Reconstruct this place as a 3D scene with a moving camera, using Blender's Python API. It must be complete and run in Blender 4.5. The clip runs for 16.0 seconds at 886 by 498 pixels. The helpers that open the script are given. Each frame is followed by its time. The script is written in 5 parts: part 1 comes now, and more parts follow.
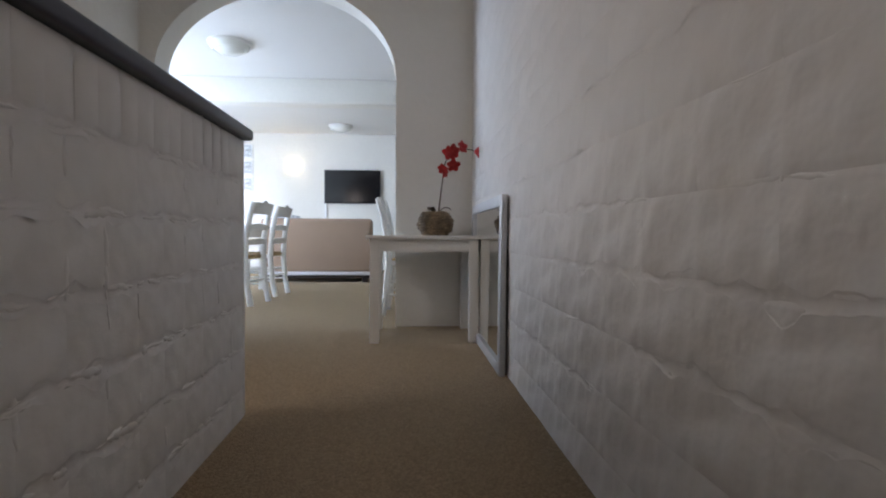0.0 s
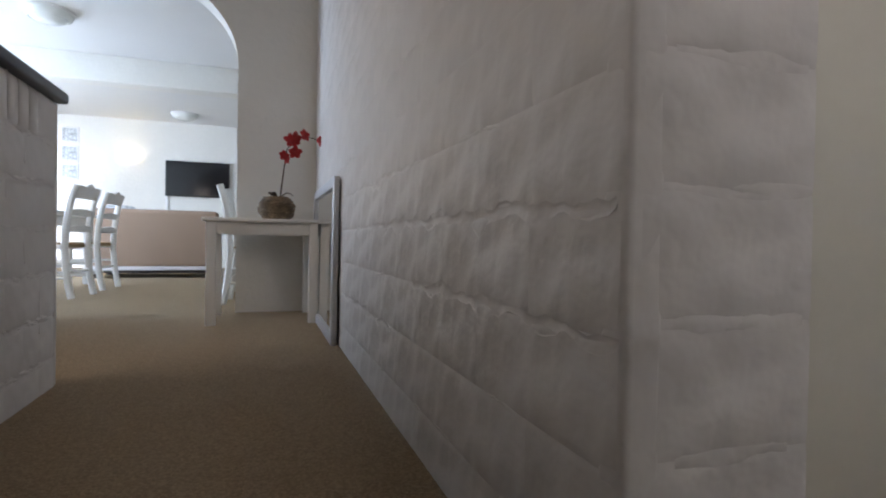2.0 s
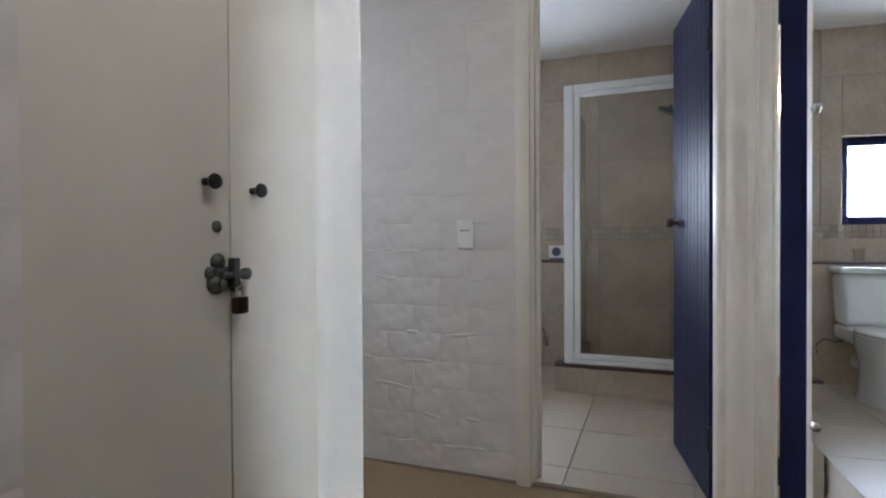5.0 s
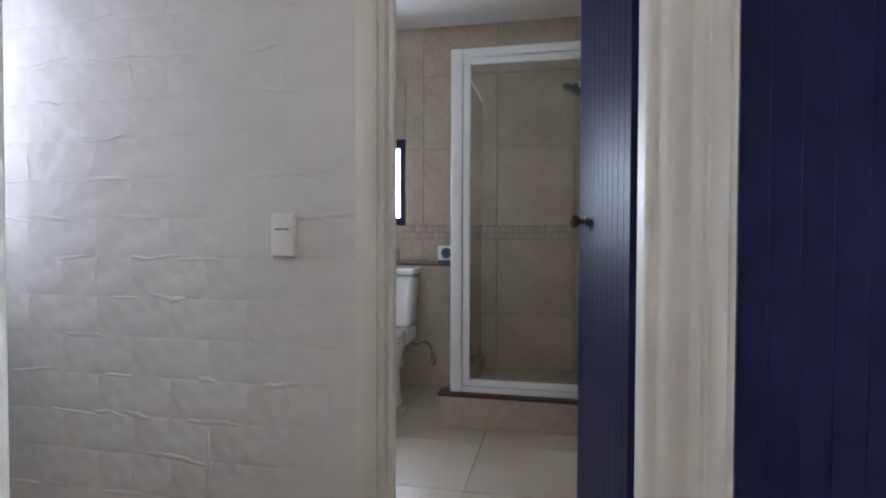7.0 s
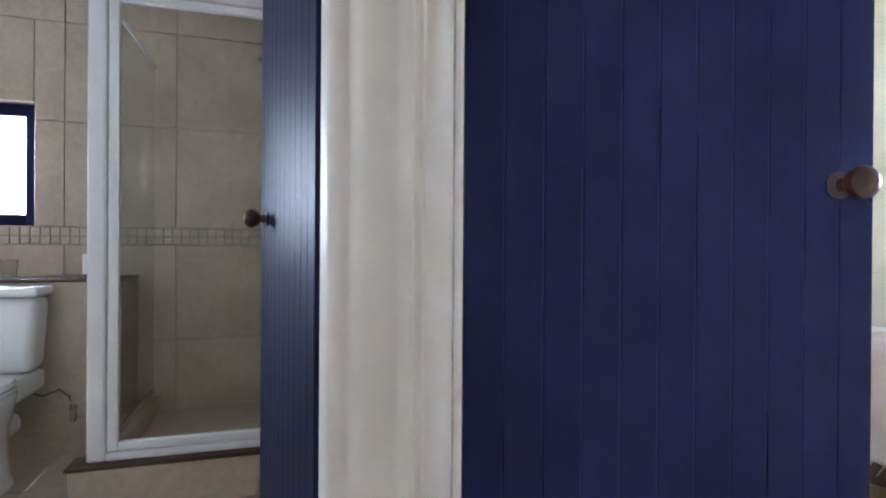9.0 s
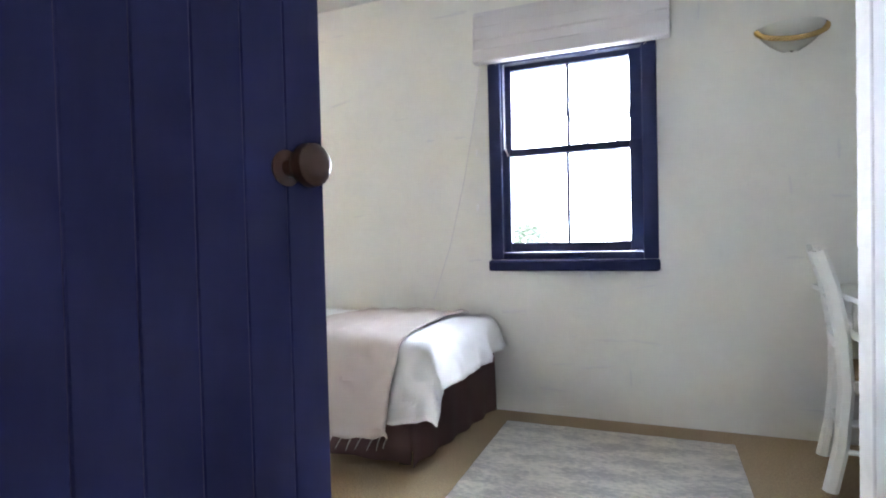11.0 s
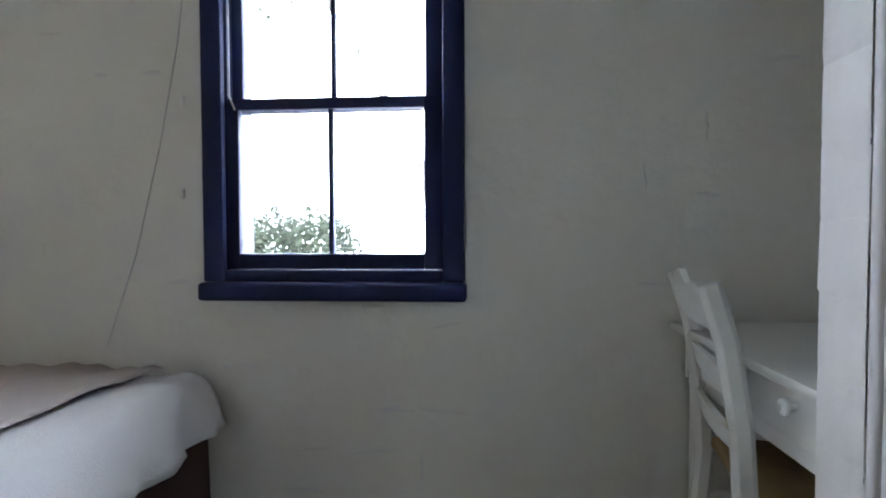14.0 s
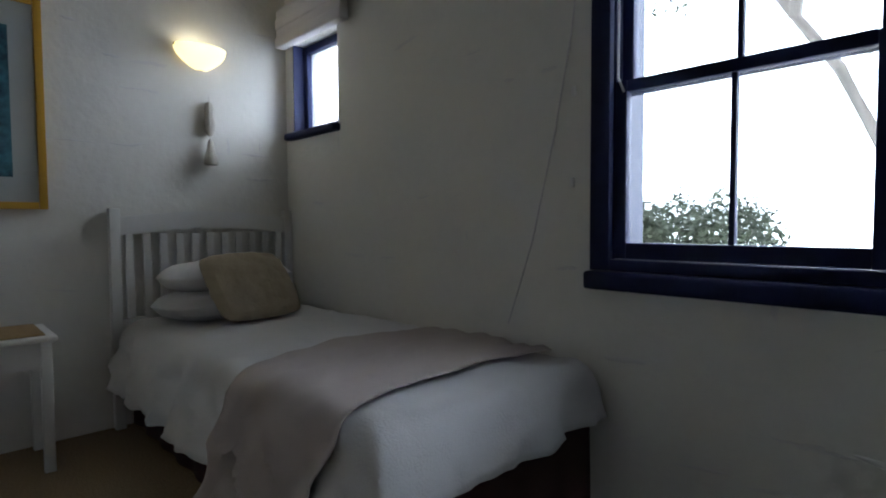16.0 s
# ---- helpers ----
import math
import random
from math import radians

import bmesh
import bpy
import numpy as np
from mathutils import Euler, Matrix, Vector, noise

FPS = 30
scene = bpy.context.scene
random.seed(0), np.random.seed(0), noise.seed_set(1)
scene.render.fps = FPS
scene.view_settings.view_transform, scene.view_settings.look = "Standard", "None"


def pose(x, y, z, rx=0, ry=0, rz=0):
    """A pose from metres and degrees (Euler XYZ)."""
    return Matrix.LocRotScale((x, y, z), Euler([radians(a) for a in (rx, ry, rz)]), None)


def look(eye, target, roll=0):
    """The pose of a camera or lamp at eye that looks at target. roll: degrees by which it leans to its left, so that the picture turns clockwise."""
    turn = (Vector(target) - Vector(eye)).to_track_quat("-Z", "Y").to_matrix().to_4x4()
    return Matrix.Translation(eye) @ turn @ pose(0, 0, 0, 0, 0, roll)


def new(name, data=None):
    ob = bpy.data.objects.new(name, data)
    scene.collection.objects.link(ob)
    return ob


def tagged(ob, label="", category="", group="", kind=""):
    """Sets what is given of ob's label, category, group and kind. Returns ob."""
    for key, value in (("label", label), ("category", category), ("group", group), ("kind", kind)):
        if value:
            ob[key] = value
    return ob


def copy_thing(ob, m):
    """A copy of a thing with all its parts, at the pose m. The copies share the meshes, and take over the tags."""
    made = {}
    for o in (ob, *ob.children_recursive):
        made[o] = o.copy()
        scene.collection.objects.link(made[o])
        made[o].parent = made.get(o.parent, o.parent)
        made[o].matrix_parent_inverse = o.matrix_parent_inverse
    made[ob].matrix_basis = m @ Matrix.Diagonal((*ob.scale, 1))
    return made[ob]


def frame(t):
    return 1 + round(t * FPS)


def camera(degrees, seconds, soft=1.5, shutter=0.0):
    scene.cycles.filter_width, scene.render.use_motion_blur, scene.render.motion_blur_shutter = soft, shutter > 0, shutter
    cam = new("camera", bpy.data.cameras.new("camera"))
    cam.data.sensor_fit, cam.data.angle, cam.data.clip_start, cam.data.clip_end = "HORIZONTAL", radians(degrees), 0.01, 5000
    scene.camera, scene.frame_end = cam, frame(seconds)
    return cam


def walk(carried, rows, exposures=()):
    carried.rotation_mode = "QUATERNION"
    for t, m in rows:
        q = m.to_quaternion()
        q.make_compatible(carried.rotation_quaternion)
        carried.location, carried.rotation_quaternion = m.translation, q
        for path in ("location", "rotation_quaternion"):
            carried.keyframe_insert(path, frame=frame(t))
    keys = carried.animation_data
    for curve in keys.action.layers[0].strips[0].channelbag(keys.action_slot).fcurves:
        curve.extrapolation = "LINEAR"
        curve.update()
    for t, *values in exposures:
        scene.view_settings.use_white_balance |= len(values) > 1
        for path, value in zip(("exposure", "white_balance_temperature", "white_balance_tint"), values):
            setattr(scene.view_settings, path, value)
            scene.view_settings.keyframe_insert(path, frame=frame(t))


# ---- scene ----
cam = camera(79.0, 16.0, soft=2.0)
PATH = [
    (0, (0.184, 0.264, 1.107), (0.327, 2.258, 1.056), 0.3),
    (0.5, (0.198, 0.21, 1.02), (0.355, 2.204, 0.981), 0.3),
    (1, (0.235, 0.165, 0.972), (0.413, 2.157, 0.936), 0.6),
    (1.5, (0.274, 0.081, 0.978), (0.578, 2.057, 0.94), 0.8),
    (2, (0.294, 0.016, 0.981), (0.933, 1.911, 0.954), 1.0),
    (2.5, (0.309, 0.021, 0.991), (1.284, 1.768, 0.967), 0.9),
    (3, (0.313, -0.029, 1.003), (1.567, 1.53, 0.975), 0.6),
    (3.5, (0.347, -0.064, 0.993), (1.837, 1.27, 0.97), 0.8),
    (4, (0.379, -0.079, 0.983), (2.04, 1.036, 0.972), 0.2),
    (4.5, (0.426, -0.104, 0.995), (2.21, 0.801, 0.978), -0.1),
    (5, (0.548, -0.161, 1.011), (2.412, 0.563, 0.988), -0.3),
    (5.2, (0.604, -0.193, 1.026), (2.483, 0.49, 0.987), 0.1),
    (7.5, (1.52, -0.175, 1.043), (3.497, 0.126, 1.009), -0.1),
    (8, (1.676, -0.179, 1.044), (3.672, -0.063, 1.012), -0.0),
    (8.5, (1.796, -0.219, 1.038), (3.783, -0.443, 1.014), 0.3),
    (9, (1.85, -0.302, 1.029), (3.761, -0.891, 1.023), 0.4),
    (9.3, (1.892, -0.346, 1.026), (3.728, -1.14, 1.028), 0.4),
    (9.5, (1.922, -0.368, 1.024), (3.673, -1.335, 1.031), 0.3),
    (10, (2.052, -0.425, 1.038), (3.455, -1.85, 1.017), -0.6),
    (10.2, (2.066, -0.436, 1.037), (3.32, -1.994, 1.01), -0.8),
    (12.3, (1.999, -1.125, 1.063), (2.225, -3.111, 1.013), -1.2),
    (12.5, (1.992, -1.215, 1.066), (2.163, -3.207, 1.016), -1.0),
    (13, (1.952, -1.433, 1.073), (2.078, -3.428, 1.01), -0.9),
    (13.5, (1.97, -1.667, 1.086), (2.067, -3.664, 1.02), -0.5),
    (14, (1.985, -1.831, 1.079), (2.132, -3.825, 1.015), -0.2),
    (14.5, (2.087, -1.897, 1.108), (2.463, -3.858, 1.008), 0.1),
    (15, (1.885, -2.03, 1.028), (2.907, -3.749, 0.998), 0.0),
    (15.5, (1.934, -1.978, 1.046), (3.177, -3.544, 0.983), 0.1),
    (16, (1.97, -1.968, 1.07), (3.402, -3.361, 0.977), -0.3),
]
walk(cam, [(t, look(eye, target, roll)) for t, eye, target, roll in PATH],
     exposures=[(0.0, 1.33, 6450, 17), (1.0, 1.45, 6450, 17), (2.5, 1.38, 6400, 16), (4.0, 1.5, 6350, 15), (5.0, 1.5, 6300, 15), (7.5, 1.5, 6300, 17), (8.3, 1.65, 6250, 17), (9.0, 1.85, 6100, 15), (9.5, 2.0, 6100, 15), (10.0, 2.0, 6100, 14), (12.4, 0.85, 6250, 17),
                (13.5, 0.55, 6200, 15), (14.5, -0.1, 6150, 13), (15.5, -0.72, 6150, 13), (16.0, -1.1, 6100, 12)])

# ---- world and lights ----
world = bpy.data.worlds.new("sky")
scene.world = world
world.use_nodes = True
wn = world.node_tree.nodes
sky = wn.new("ShaderNodeTexSky")
sky.sky_type, sky.sun_disc, sky.sun_elevation, sky.sun_rotation = "NISHITA", False, radians(55), radians(200)
world.node_tree.links.new(sky.outputs[0], wn["Background"].inputs[0])
wn["Background"].inputs[1].default_value = 0.12
sun_data = bpy.data.lights.new("sun", "SUN")
sun_data.energy, sun_data.angle, sun_data.color = 5.0, radians(0.6), (1.0, 0.95, 0.88)
sun = new("sun", sun_data)
sun.matrix_world = look((3, 30, 40), (3, -3, 0))


def lamp(name, loc, aim, size_x, size_y, watts, color):
    d = bpy.data.lights.new(name, "AREA")
    d.shape, d.size, d.size_y, d.energy, d.color = "RECTANGLE", size_x, size_y, watts, color
    o = new(name, d)
    o.matrix_world = look(loc, aim)
    return o


# daylight through the openings; the two hall fills are added, with no window known there
DAY = (0.86, 0.93, 1.0)
lamp("daylight_living", (-4.28, 6.4, 1.75), (0, 6.2, 1.6), 3.6, 1.9, 97, (0.60, 0.78, 1.0))
# added fill lamp in an unseen opening, brightens corridor floor and wall
lamp("daylight_hall_west", (-1.69, 1.75, 2.15), (0.1, 2.3, 0.5), 0.95, 0.78, 5.0, (1.0, 0.91, 0.81))
lamp("daylight_nook", (2.585, 1.86, 1.5), (1.95, 0.75, 1.1), 0.24, 1.16, 3.1, (0.78, 0.86, 1.0))
# added fill lamp high in the south wall, brightens cupboards and end wall
lamp("daylight_hall_south", (1.03, -0.50, 2.22), (2.3, 0.45, 1.35), 0.66, 0.52, 2.5, (1.0, 0.95, 0.91))
lamp("daylight_bath", (5.36, 1.255, 1.45), (4.0, 1.0, 1.3), 0.62, 0.62, 12.5, (0.71, 0.84, 1.0))
lamp("daylight_bedroom_small", (4.85, -3.9, 1.92), (4.6, -2.5, 1.2), 0.48, 0.54, 4.5, DAY)


def bulb(loc, watts, radius=0.03, color=(1.0, 0.8, 0.55)):
    d = bpy.data.lights.new("bulb", "POINT")
    d.energy, d.shadow_soft_size, d.color = watts, radius, color
    o = new("bulb_light", d)
    o.location = loc
    return o


# ---- materials ----
def mat(name, color, rough=0.6, metal=0.0, var=0.12, scale=6.0, fine=90.0, bump=0.15, dist=0.004, second=None, random_object=0.0, contrast=False, gloss=0.5, coat=0.0, stretch=(1, 1, 1), detail=5):
    """Base colour varied at two scales, with relief."""
    m = bpy.data.materials.new(name)
    m.use_nodes = True
    nt = m.node_tree
    n, l = nt.nodes, nt.links
    b = n["Principled BSDF"]
    b.inputs["Roughness"].default_value, b.inputs["Metallic"].default_value = rough, metal
    b.inputs["Coat Weight"].default_value, b.inputs["Specular IOR Level"].default_value = coat, gloss
    co = n.new("ShaderNodeTexCoord")
    mp = n.new("ShaderNodeMapping")
    mp.inputs["Scale"].default_value = stretch
    l.new(co.outputs["Object"], mp.inputs["Vector"])
    big, small = n.new("ShaderNodeTexNoise"), n.new("ShaderNodeTexNoise")
    big.inputs["Scale"].default_value, big.inputs["Detail"].default_value = scale, detail
    small.inputs["Scale"].default_value, small.inputs["Detail"].default_value = fine, 3
    l.new(mp.outputs[0], big.inputs["Vector"])
    l.new(mp.outputs[0], small.inputs["Vector"])
    ramp = n.new("ShaderNodeMix")
    ramp.data_type = "RGBA"
    c2 = second or tuple(c * (1 - var) for c in color)
    c1 = tuple(min(1, c * (1 + var * 0.5)) for c in color)
    ramp.inputs[6].default_value, ramp.inputs[7].default_value = (*c1, 1), (*c2, 1)
    half = n.new("ShaderNodeMath")
    half.operation = "MULTIPLY_ADD"
    half.inputs[1].default_value, half.inputs[2].default_value = 0.6, 0.0
    l.new(big.outputs[0], half.inputs[0])
    add = n.new("ShaderNodeMath")
    add.operation, add.use_clamp = "MULTIPLY_ADD", True
    add.inputs[1].default_value = 0.45
    l.new(small.outputs[0], add.inputs[0])
    l.new(half.outputs[0], add.inputs[2])
    factor = add.outputs[0]
    if contrast:
        spread = n.new("ShaderNodeMapRange")
        spread.inputs["From Min"].default_value, spread.inputs["From Max"].default_value = 0.42, 0.63
        l.new(factor, spread.inputs["Value"])
        factor = spread.outputs[0]
    l.new(factor, ramp.inputs[0])
    out = ramp.outputs[2]
    if random_object:
        info, hsv = n.new("ShaderNodeObjectInfo"), n.new("ShaderNodeHueSaturation")
        mr = n.new("ShaderNodeMapRange")
        mr.inputs["To Min"].default_value, mr.inputs["To Max"].default_value = 1 - random_object, 1 + random_object
        l.new(info.outputs["Random"], mr.inputs["Value"])
        l.new(mr.outputs[0], hsv.inputs["Value"])
        l.new(out, hsv.inputs["Color"])
        out = hsv.outputs[0]
    l.new(out, b.inputs["Base Color"])
    if bump:
        mix = n.new("ShaderNodeMath")
        mix.operation = "MULTIPLY_ADD"
        mix.inputs[1].default_value = 0.25
        l.new(small.outputs[0], mix.inputs[0])
        l.new(big.outputs[0], mix.inputs[2])
        bp = n.new("ShaderNodeBump")
        bp.inputs["Strength"].default_value, bp.inputs["Distance"].default_value = bump, dist
        height = mix.outputs[0]
        l.new(height, bp.inputs["Height"])
        l.new(bp.outputs[0], b.inputs["Normal"])
    return m


def glow(name, color, strength):
    m = bpy.data.materials.new(name)
    m.use_nodes = True
    b = m.node_tree.nodes["Principled BSDF"]
    b.inputs["Base Color"].default_value = (*color, 1)
    b.inputs["Emission Color"].default_value = (*color, 1)
    b.inputs["Emission Strength"].default_value = strength
    return m


def glass(name, rough=0.0, tint=(1, 1, 1), ior=1.45):
    m = bpy.data.materials.new(name)
    m.use_nodes = True
    b = m.node_tree.nodes["Principled BSDF"]
    b.inputs["Base Color"].default_value = (*tint, 1)
    b.inputs["Transmission Weight"].default_value = 1
    b.inputs["Roughness"].default_value = rough
    b.inputs["IOR"].default_value = ior
    return m


PAINT = mat("white_wall_paint", (0.82, 0.80, 0.745), 0.55, var=0.08, scale=3, fine=25, bump=0.6, dist=0.02)
BLOCK = mat("painted_brick", (0.77, 0.75, 0.725), 0.5, var=0.10, scale=6, fine=13, bump=0.7, dist=0.02, random_object=0.015, detail=2)
BLOCK_COARSE = mat("painted_coarse_block", (0.76, 0.735, 0.715), 0.48, var=0.10, scale=7, fine=11, bump=0.85, dist=0.034, random_object=0.015, detail=1.5)
CREAM = mat("cream_gloss_paint", (0.72, 0.70, 0.62), 0.38, var=0.05, scale=4, fine=60, bump=0.12, dist=0.003)
WHITE = mat("white_gloss_paint", (0.80, 0.79, 0.76), 0.35, var=0.05, scale=5, fine=70, bump=0.15, dist=0.003)
JAMB = mat("cream_frame_paint", (0.80, 0.77, 0.69), 0.5, var=0.03, scale=4, fine=40, bump=0.05, dist=0.003, stretch=(1, 1, 0.3))
CLOSET = mat("white_woodgrain_paint", (0.63, 0.61, 0.62), 0.36, var=0.05, scale=3, fine=120, bump=0.35, dist=0.002, stretch=(1, 6, 0.6))
NAVY = mat("navy_gloss_paint", (0.020, 0.0225, 0.080), 0.5, gloss=0.10, var=0.25, scale=5, fine=60, bump=0.12, dist=0.003, stretch=(1, 1, 0.3))
NAVY_WIN = mat("navy_window_paint", (0.013, 0.019, 0.072), 0.55, gloss=0.2, var=0.3, scale=6, fine=50, bump=0.2, dist=0.003)
CARPET = mat("tan_loop_carpet", (0.43, 0.315, 0.19), 0.95, var=0.2, scale=130, fine=300, bump=1.0, dist=0.012, contrast=True, second=(0.28, 0.20, 0.115))
CEIL = mat("white_ceiling_plaster", (0.8, 0.79, 0.77), 0.7, var=0.05, scale=2, fine=60, bump=0.15)
TILE = mat("sandstone_ceramic_tile", (0.49, 0.41, 0.32), 0.26, var=0.2, scale=3, fine=30, bump=0.06, dist=0.002, contrast=True, second=(0.455, 0.375, 0.29), random_object=0.05)
FLOORTILE = mat("cream_floor_tile", (0.52, 0.445, 0.35), 0.3, var=0.15, scale=4, fine=30, bump=0.05, dist=0.002, random_object=0.05)
MOSAIC = mat("mosaic_border_tile", (0.49, 0.42, 0.335), 0.35, var=0.25, scale=20, fine=60, bump=0.1, random_object=0.11)
GROUT = mat("grey_grout", (0.39, 0.33, 0.265), 0.85, var=0.2, scale=10, fine=80)
PORCELAIN = mat("white_porcelain", (0.85, 0.86, 0.85), 0.12, var=0.03, scale=3, fine=20, bump=0.0, coat=0.5)
ALU = mat("white_coated_aluminium", (0.82, 0.82, 0.82), 0.3, var=0.03, scale=5, fine=60, bump=0.05)
CHROME = mat("chrome", (0.75, 0.75, 0.76), 0.15, 1.0, var=0.05, bump=0.0)
STEEL = mat("aged_galvanised_steel", (0.13, 0.15, 0.14), 0.5, 0.6, var=0.4, scale=40, fine=150, bump=0.3)
BLACK = mat("black_metal", (0.02, 0.022, 0.02), 0.3, 0.3, var=0.3, scale=30, fine=100, bump=0.1)
BROWNWOOD = mat("dark_turned_wood", (0.07, 0.03, 0.018), 0.35, var=0.4, scale=30, fine=80, bump=0.15, stretch=(1, 1, 4))
CAPWOOD = mat("dark_navy_painted_cap", (0.022, 0.022, 0.04), 0.4, var=0.3, scale=5, fine=60, bump=0.25)
MIRROR = mat("mirror_glass", (0.88, 0.9, 0.9), 0.01, 1.0, var=0.0, bump=0.0)
SILVER = mat("silver_painted_frame", (0.62, 0.63, 0.65), 0.4, 0.4, var=0.2, scale=20, fine=90, bump=0.2)
GLASS = glass("window_glass")
SHOWERGLASS = glass("shower_glass", 0.02, (0.90, 0.92, 0.90), 1.10)
FROST = glass("frosted_glass", 0.5)
DUVET = mat("white_cotton", (0.73, 0.72, 0.72), 0.85, var=0.05, scale=6, fine=150, bump=0.45, dist=0.018, detail=2)
THROW = mat("mauve_beige_throw", (0.50, 0.435, 0.405), 0.95, var=0.12, scale=8, fine=300, bump=0.5, dist=0.004)
SKIRT = mat("plum_brown_bed_skirt", (0.15, 0.083, 0.080), 0.9, var=0.2, scale=8, fine=200, bump=0.3)
CUSHION = mat("beige_fluffy_cushion", (0.42, 0.35, 0.24), 1.0, var=0.3, scale=14, fine=160, bump=1.0, dist=0.012)
RUSH = mat("woven_rush", (0.42, 0.28, 0.13), 0.8, var=0.4, scale=12, fine=120, bump=0.8, dist=0.006, stretch=(1, 6, 1))
SOFA = mat("tan_sofa_cover", (0.36, 0.25, 0.18), 0.9, var=0.12, scale=4, fine=150, bump=0.3)
TVBLACK = mat("tv_screen_black", (0.006, 0.006, 0.008), 0.12, var=0.2, bump=0.0)
WICKER = mat("brown_wicker", (0.24, 0.17, 0.10), 0.75, contrast=True, var=0.5, scale=20, fine=90, bump=0.6, dist=0.004, random_object=0.15)
PETAL = mat("red_orchid_petal", (0.55, 0.03, 0.03), 0.5, var=0.35, scale=30, fine=120, bump=0.2)
STEM = mat("brown_green_stem", (0.09, 0.06, 0.03), 0.6, var=0.3, scale=20)
LEAF = mat("green_leaf", (0.08, 0.12, 0.05), 0.5, var=0.5, scale=8, fine=60, bump=0.2, random_object=0.2)
SHRUB = mat("pale_sunlit_leaf", (0.12, 0.15, 0.10), 0.5, var=0.4, scale=8, fine=60, bump=0.2)
LAMPGLASS = mat("ribbed_lamp_glass", (0.85, 0.86, 0.82), 0.2, var=0.05, bump=0.05)
ROPE = mat("tan_rope", (0.48, 0.33, 0.12), 0.9, var=0.3, scale=50, fine=150, bump=0.6)
GOLD = mat("gold_picture_frame", (0.65, 0.36, 0.05), 0.35, 0.6, var=0.2, scale=20, bump=0.15)
MOUNT = mat("picture_mount_card", (0.5, 0.52, 0.50), 0.8, var=0.05, bump=0.02)
SEA = mat("teal_print", (0.05, 0.16, 0.20), 0.5, contrast=True, var=0.5, scale=5, fine=30, bump=0.0, second=(0.02, 0.06, 0.09))
PRINT = mat("grey_blue_print", (0.55, 0.58, 0.60), 0.6, contrast=True, var=0.5, scale=25, fine=60, bump=0.0)
PLASTIC = mat("white_plastic", (0.86, 0.85, 0.83), 0.3, var=0.03, bump=0.03)
RUG = mat("pale_patterned_rug", (0.80, 0.76, 0.69), 0.95, var=0.3, scale=5, fine=40, bump=0.5, contrast=True, second=(0.60, 0.57, 0.53), stretch=(1, 2.2, 1))
BLIND = mat("white_blind_fabric", (0.70, 0.67, 0.68), 0.8, var=0.06, scale=8, fine=150, bump=0.15)
SHELL = mat("shell_and_driftwood", (0.58, 0.54, 0.47), 0.7, var=0.3, scale=25, bump=0.4)
BARK = mat("tree_bark", (0.44, 0.42, 0.40), 0.9, var=0.4, scale=8, fine=50, bump=0.8, dist=0.02)
SAND = mat("pale_paving", (0.62, 0.58, 0.52), 0.9, var=0.15, scale=1.5, fine=30, bump=0.3)
BLUEBOX = mat("blue_box_card", (0.05, 0.07, 0.16), 0.5, var=0.2)
BRASS = mat("aged_brass", (0.07, 0.05, 0.025), 0.4, 0.8, var=0.3, scale=40)
BACKDROP_GLOW = glow("glowing_backdrop", (0.78, 0.89, 1.0), 38.0)
BULBGLOW = glow("lit_lamp_glass", (1.0, 0.90, 0.58), 1.5)
DARKFOOT = mat("dark_wood_foot", (0.03, 0.02, 0.018), 0.5, var=0.3)


# ---- builders ----
def box(bm, x0, x1, y0, y1, z0, z1, bev=0.0, seg=2):
    v = [bm.verts.new((x, y, z)) for x in (x0, x1) for y in (y0, y1) for z in (z0, z1)]
    fs = [bm.faces.new([v[i] for i in q]) for q in ((0, 1, 3, 2), (4, 6, 7, 5), (0, 4, 5, 1), (2, 3, 7, 6), (0, 2, 6, 4), (1, 5, 7, 3))]
    if bev:
        es = list({e for f in fs for e in f.edges})
        bmesh.ops.bevel(bm, geom=es, offset=bev, segments=seg if bev < 0.013 else max(seg, 4), affect="EDGES", profile=0.55)
    return bm


def boxm(*a, **k):
    return box(bmesh.new(), *a, **k)


def lathe(profile, segs=24, axis="z", centre=(0, 0, 0), bm=None):
    bm = bm or bmesh.new()
    rings = []
    for r, h in profile:
        ring = []
        for i in range(segs):
            a = 2 * math.pi * i / segs
            p = Vector((r * math.cos(a), r * math.sin(a), h))
            if axis == "x":
                p = Vector((p.z, p.x, p.y))
            elif axis == "y":
                p = Vector((p.x, p.z, p.y))
            ring.append(bm.verts.new(p + Vector(centre)))
        rings.append(ring)
    for a, b in zip(rings, rings[1:]):
        for i in range(segs):
            bm.faces.new((a[i], a[(i + 1) % segs], b[(i + 1) % segs], b[i]))
    bm.faces.new(rings[0][::-1])
    bm.faces.new(rings[-1])
    bmesh.ops.recalc_face_normals(bm, faces=bm.faces)
    return bm


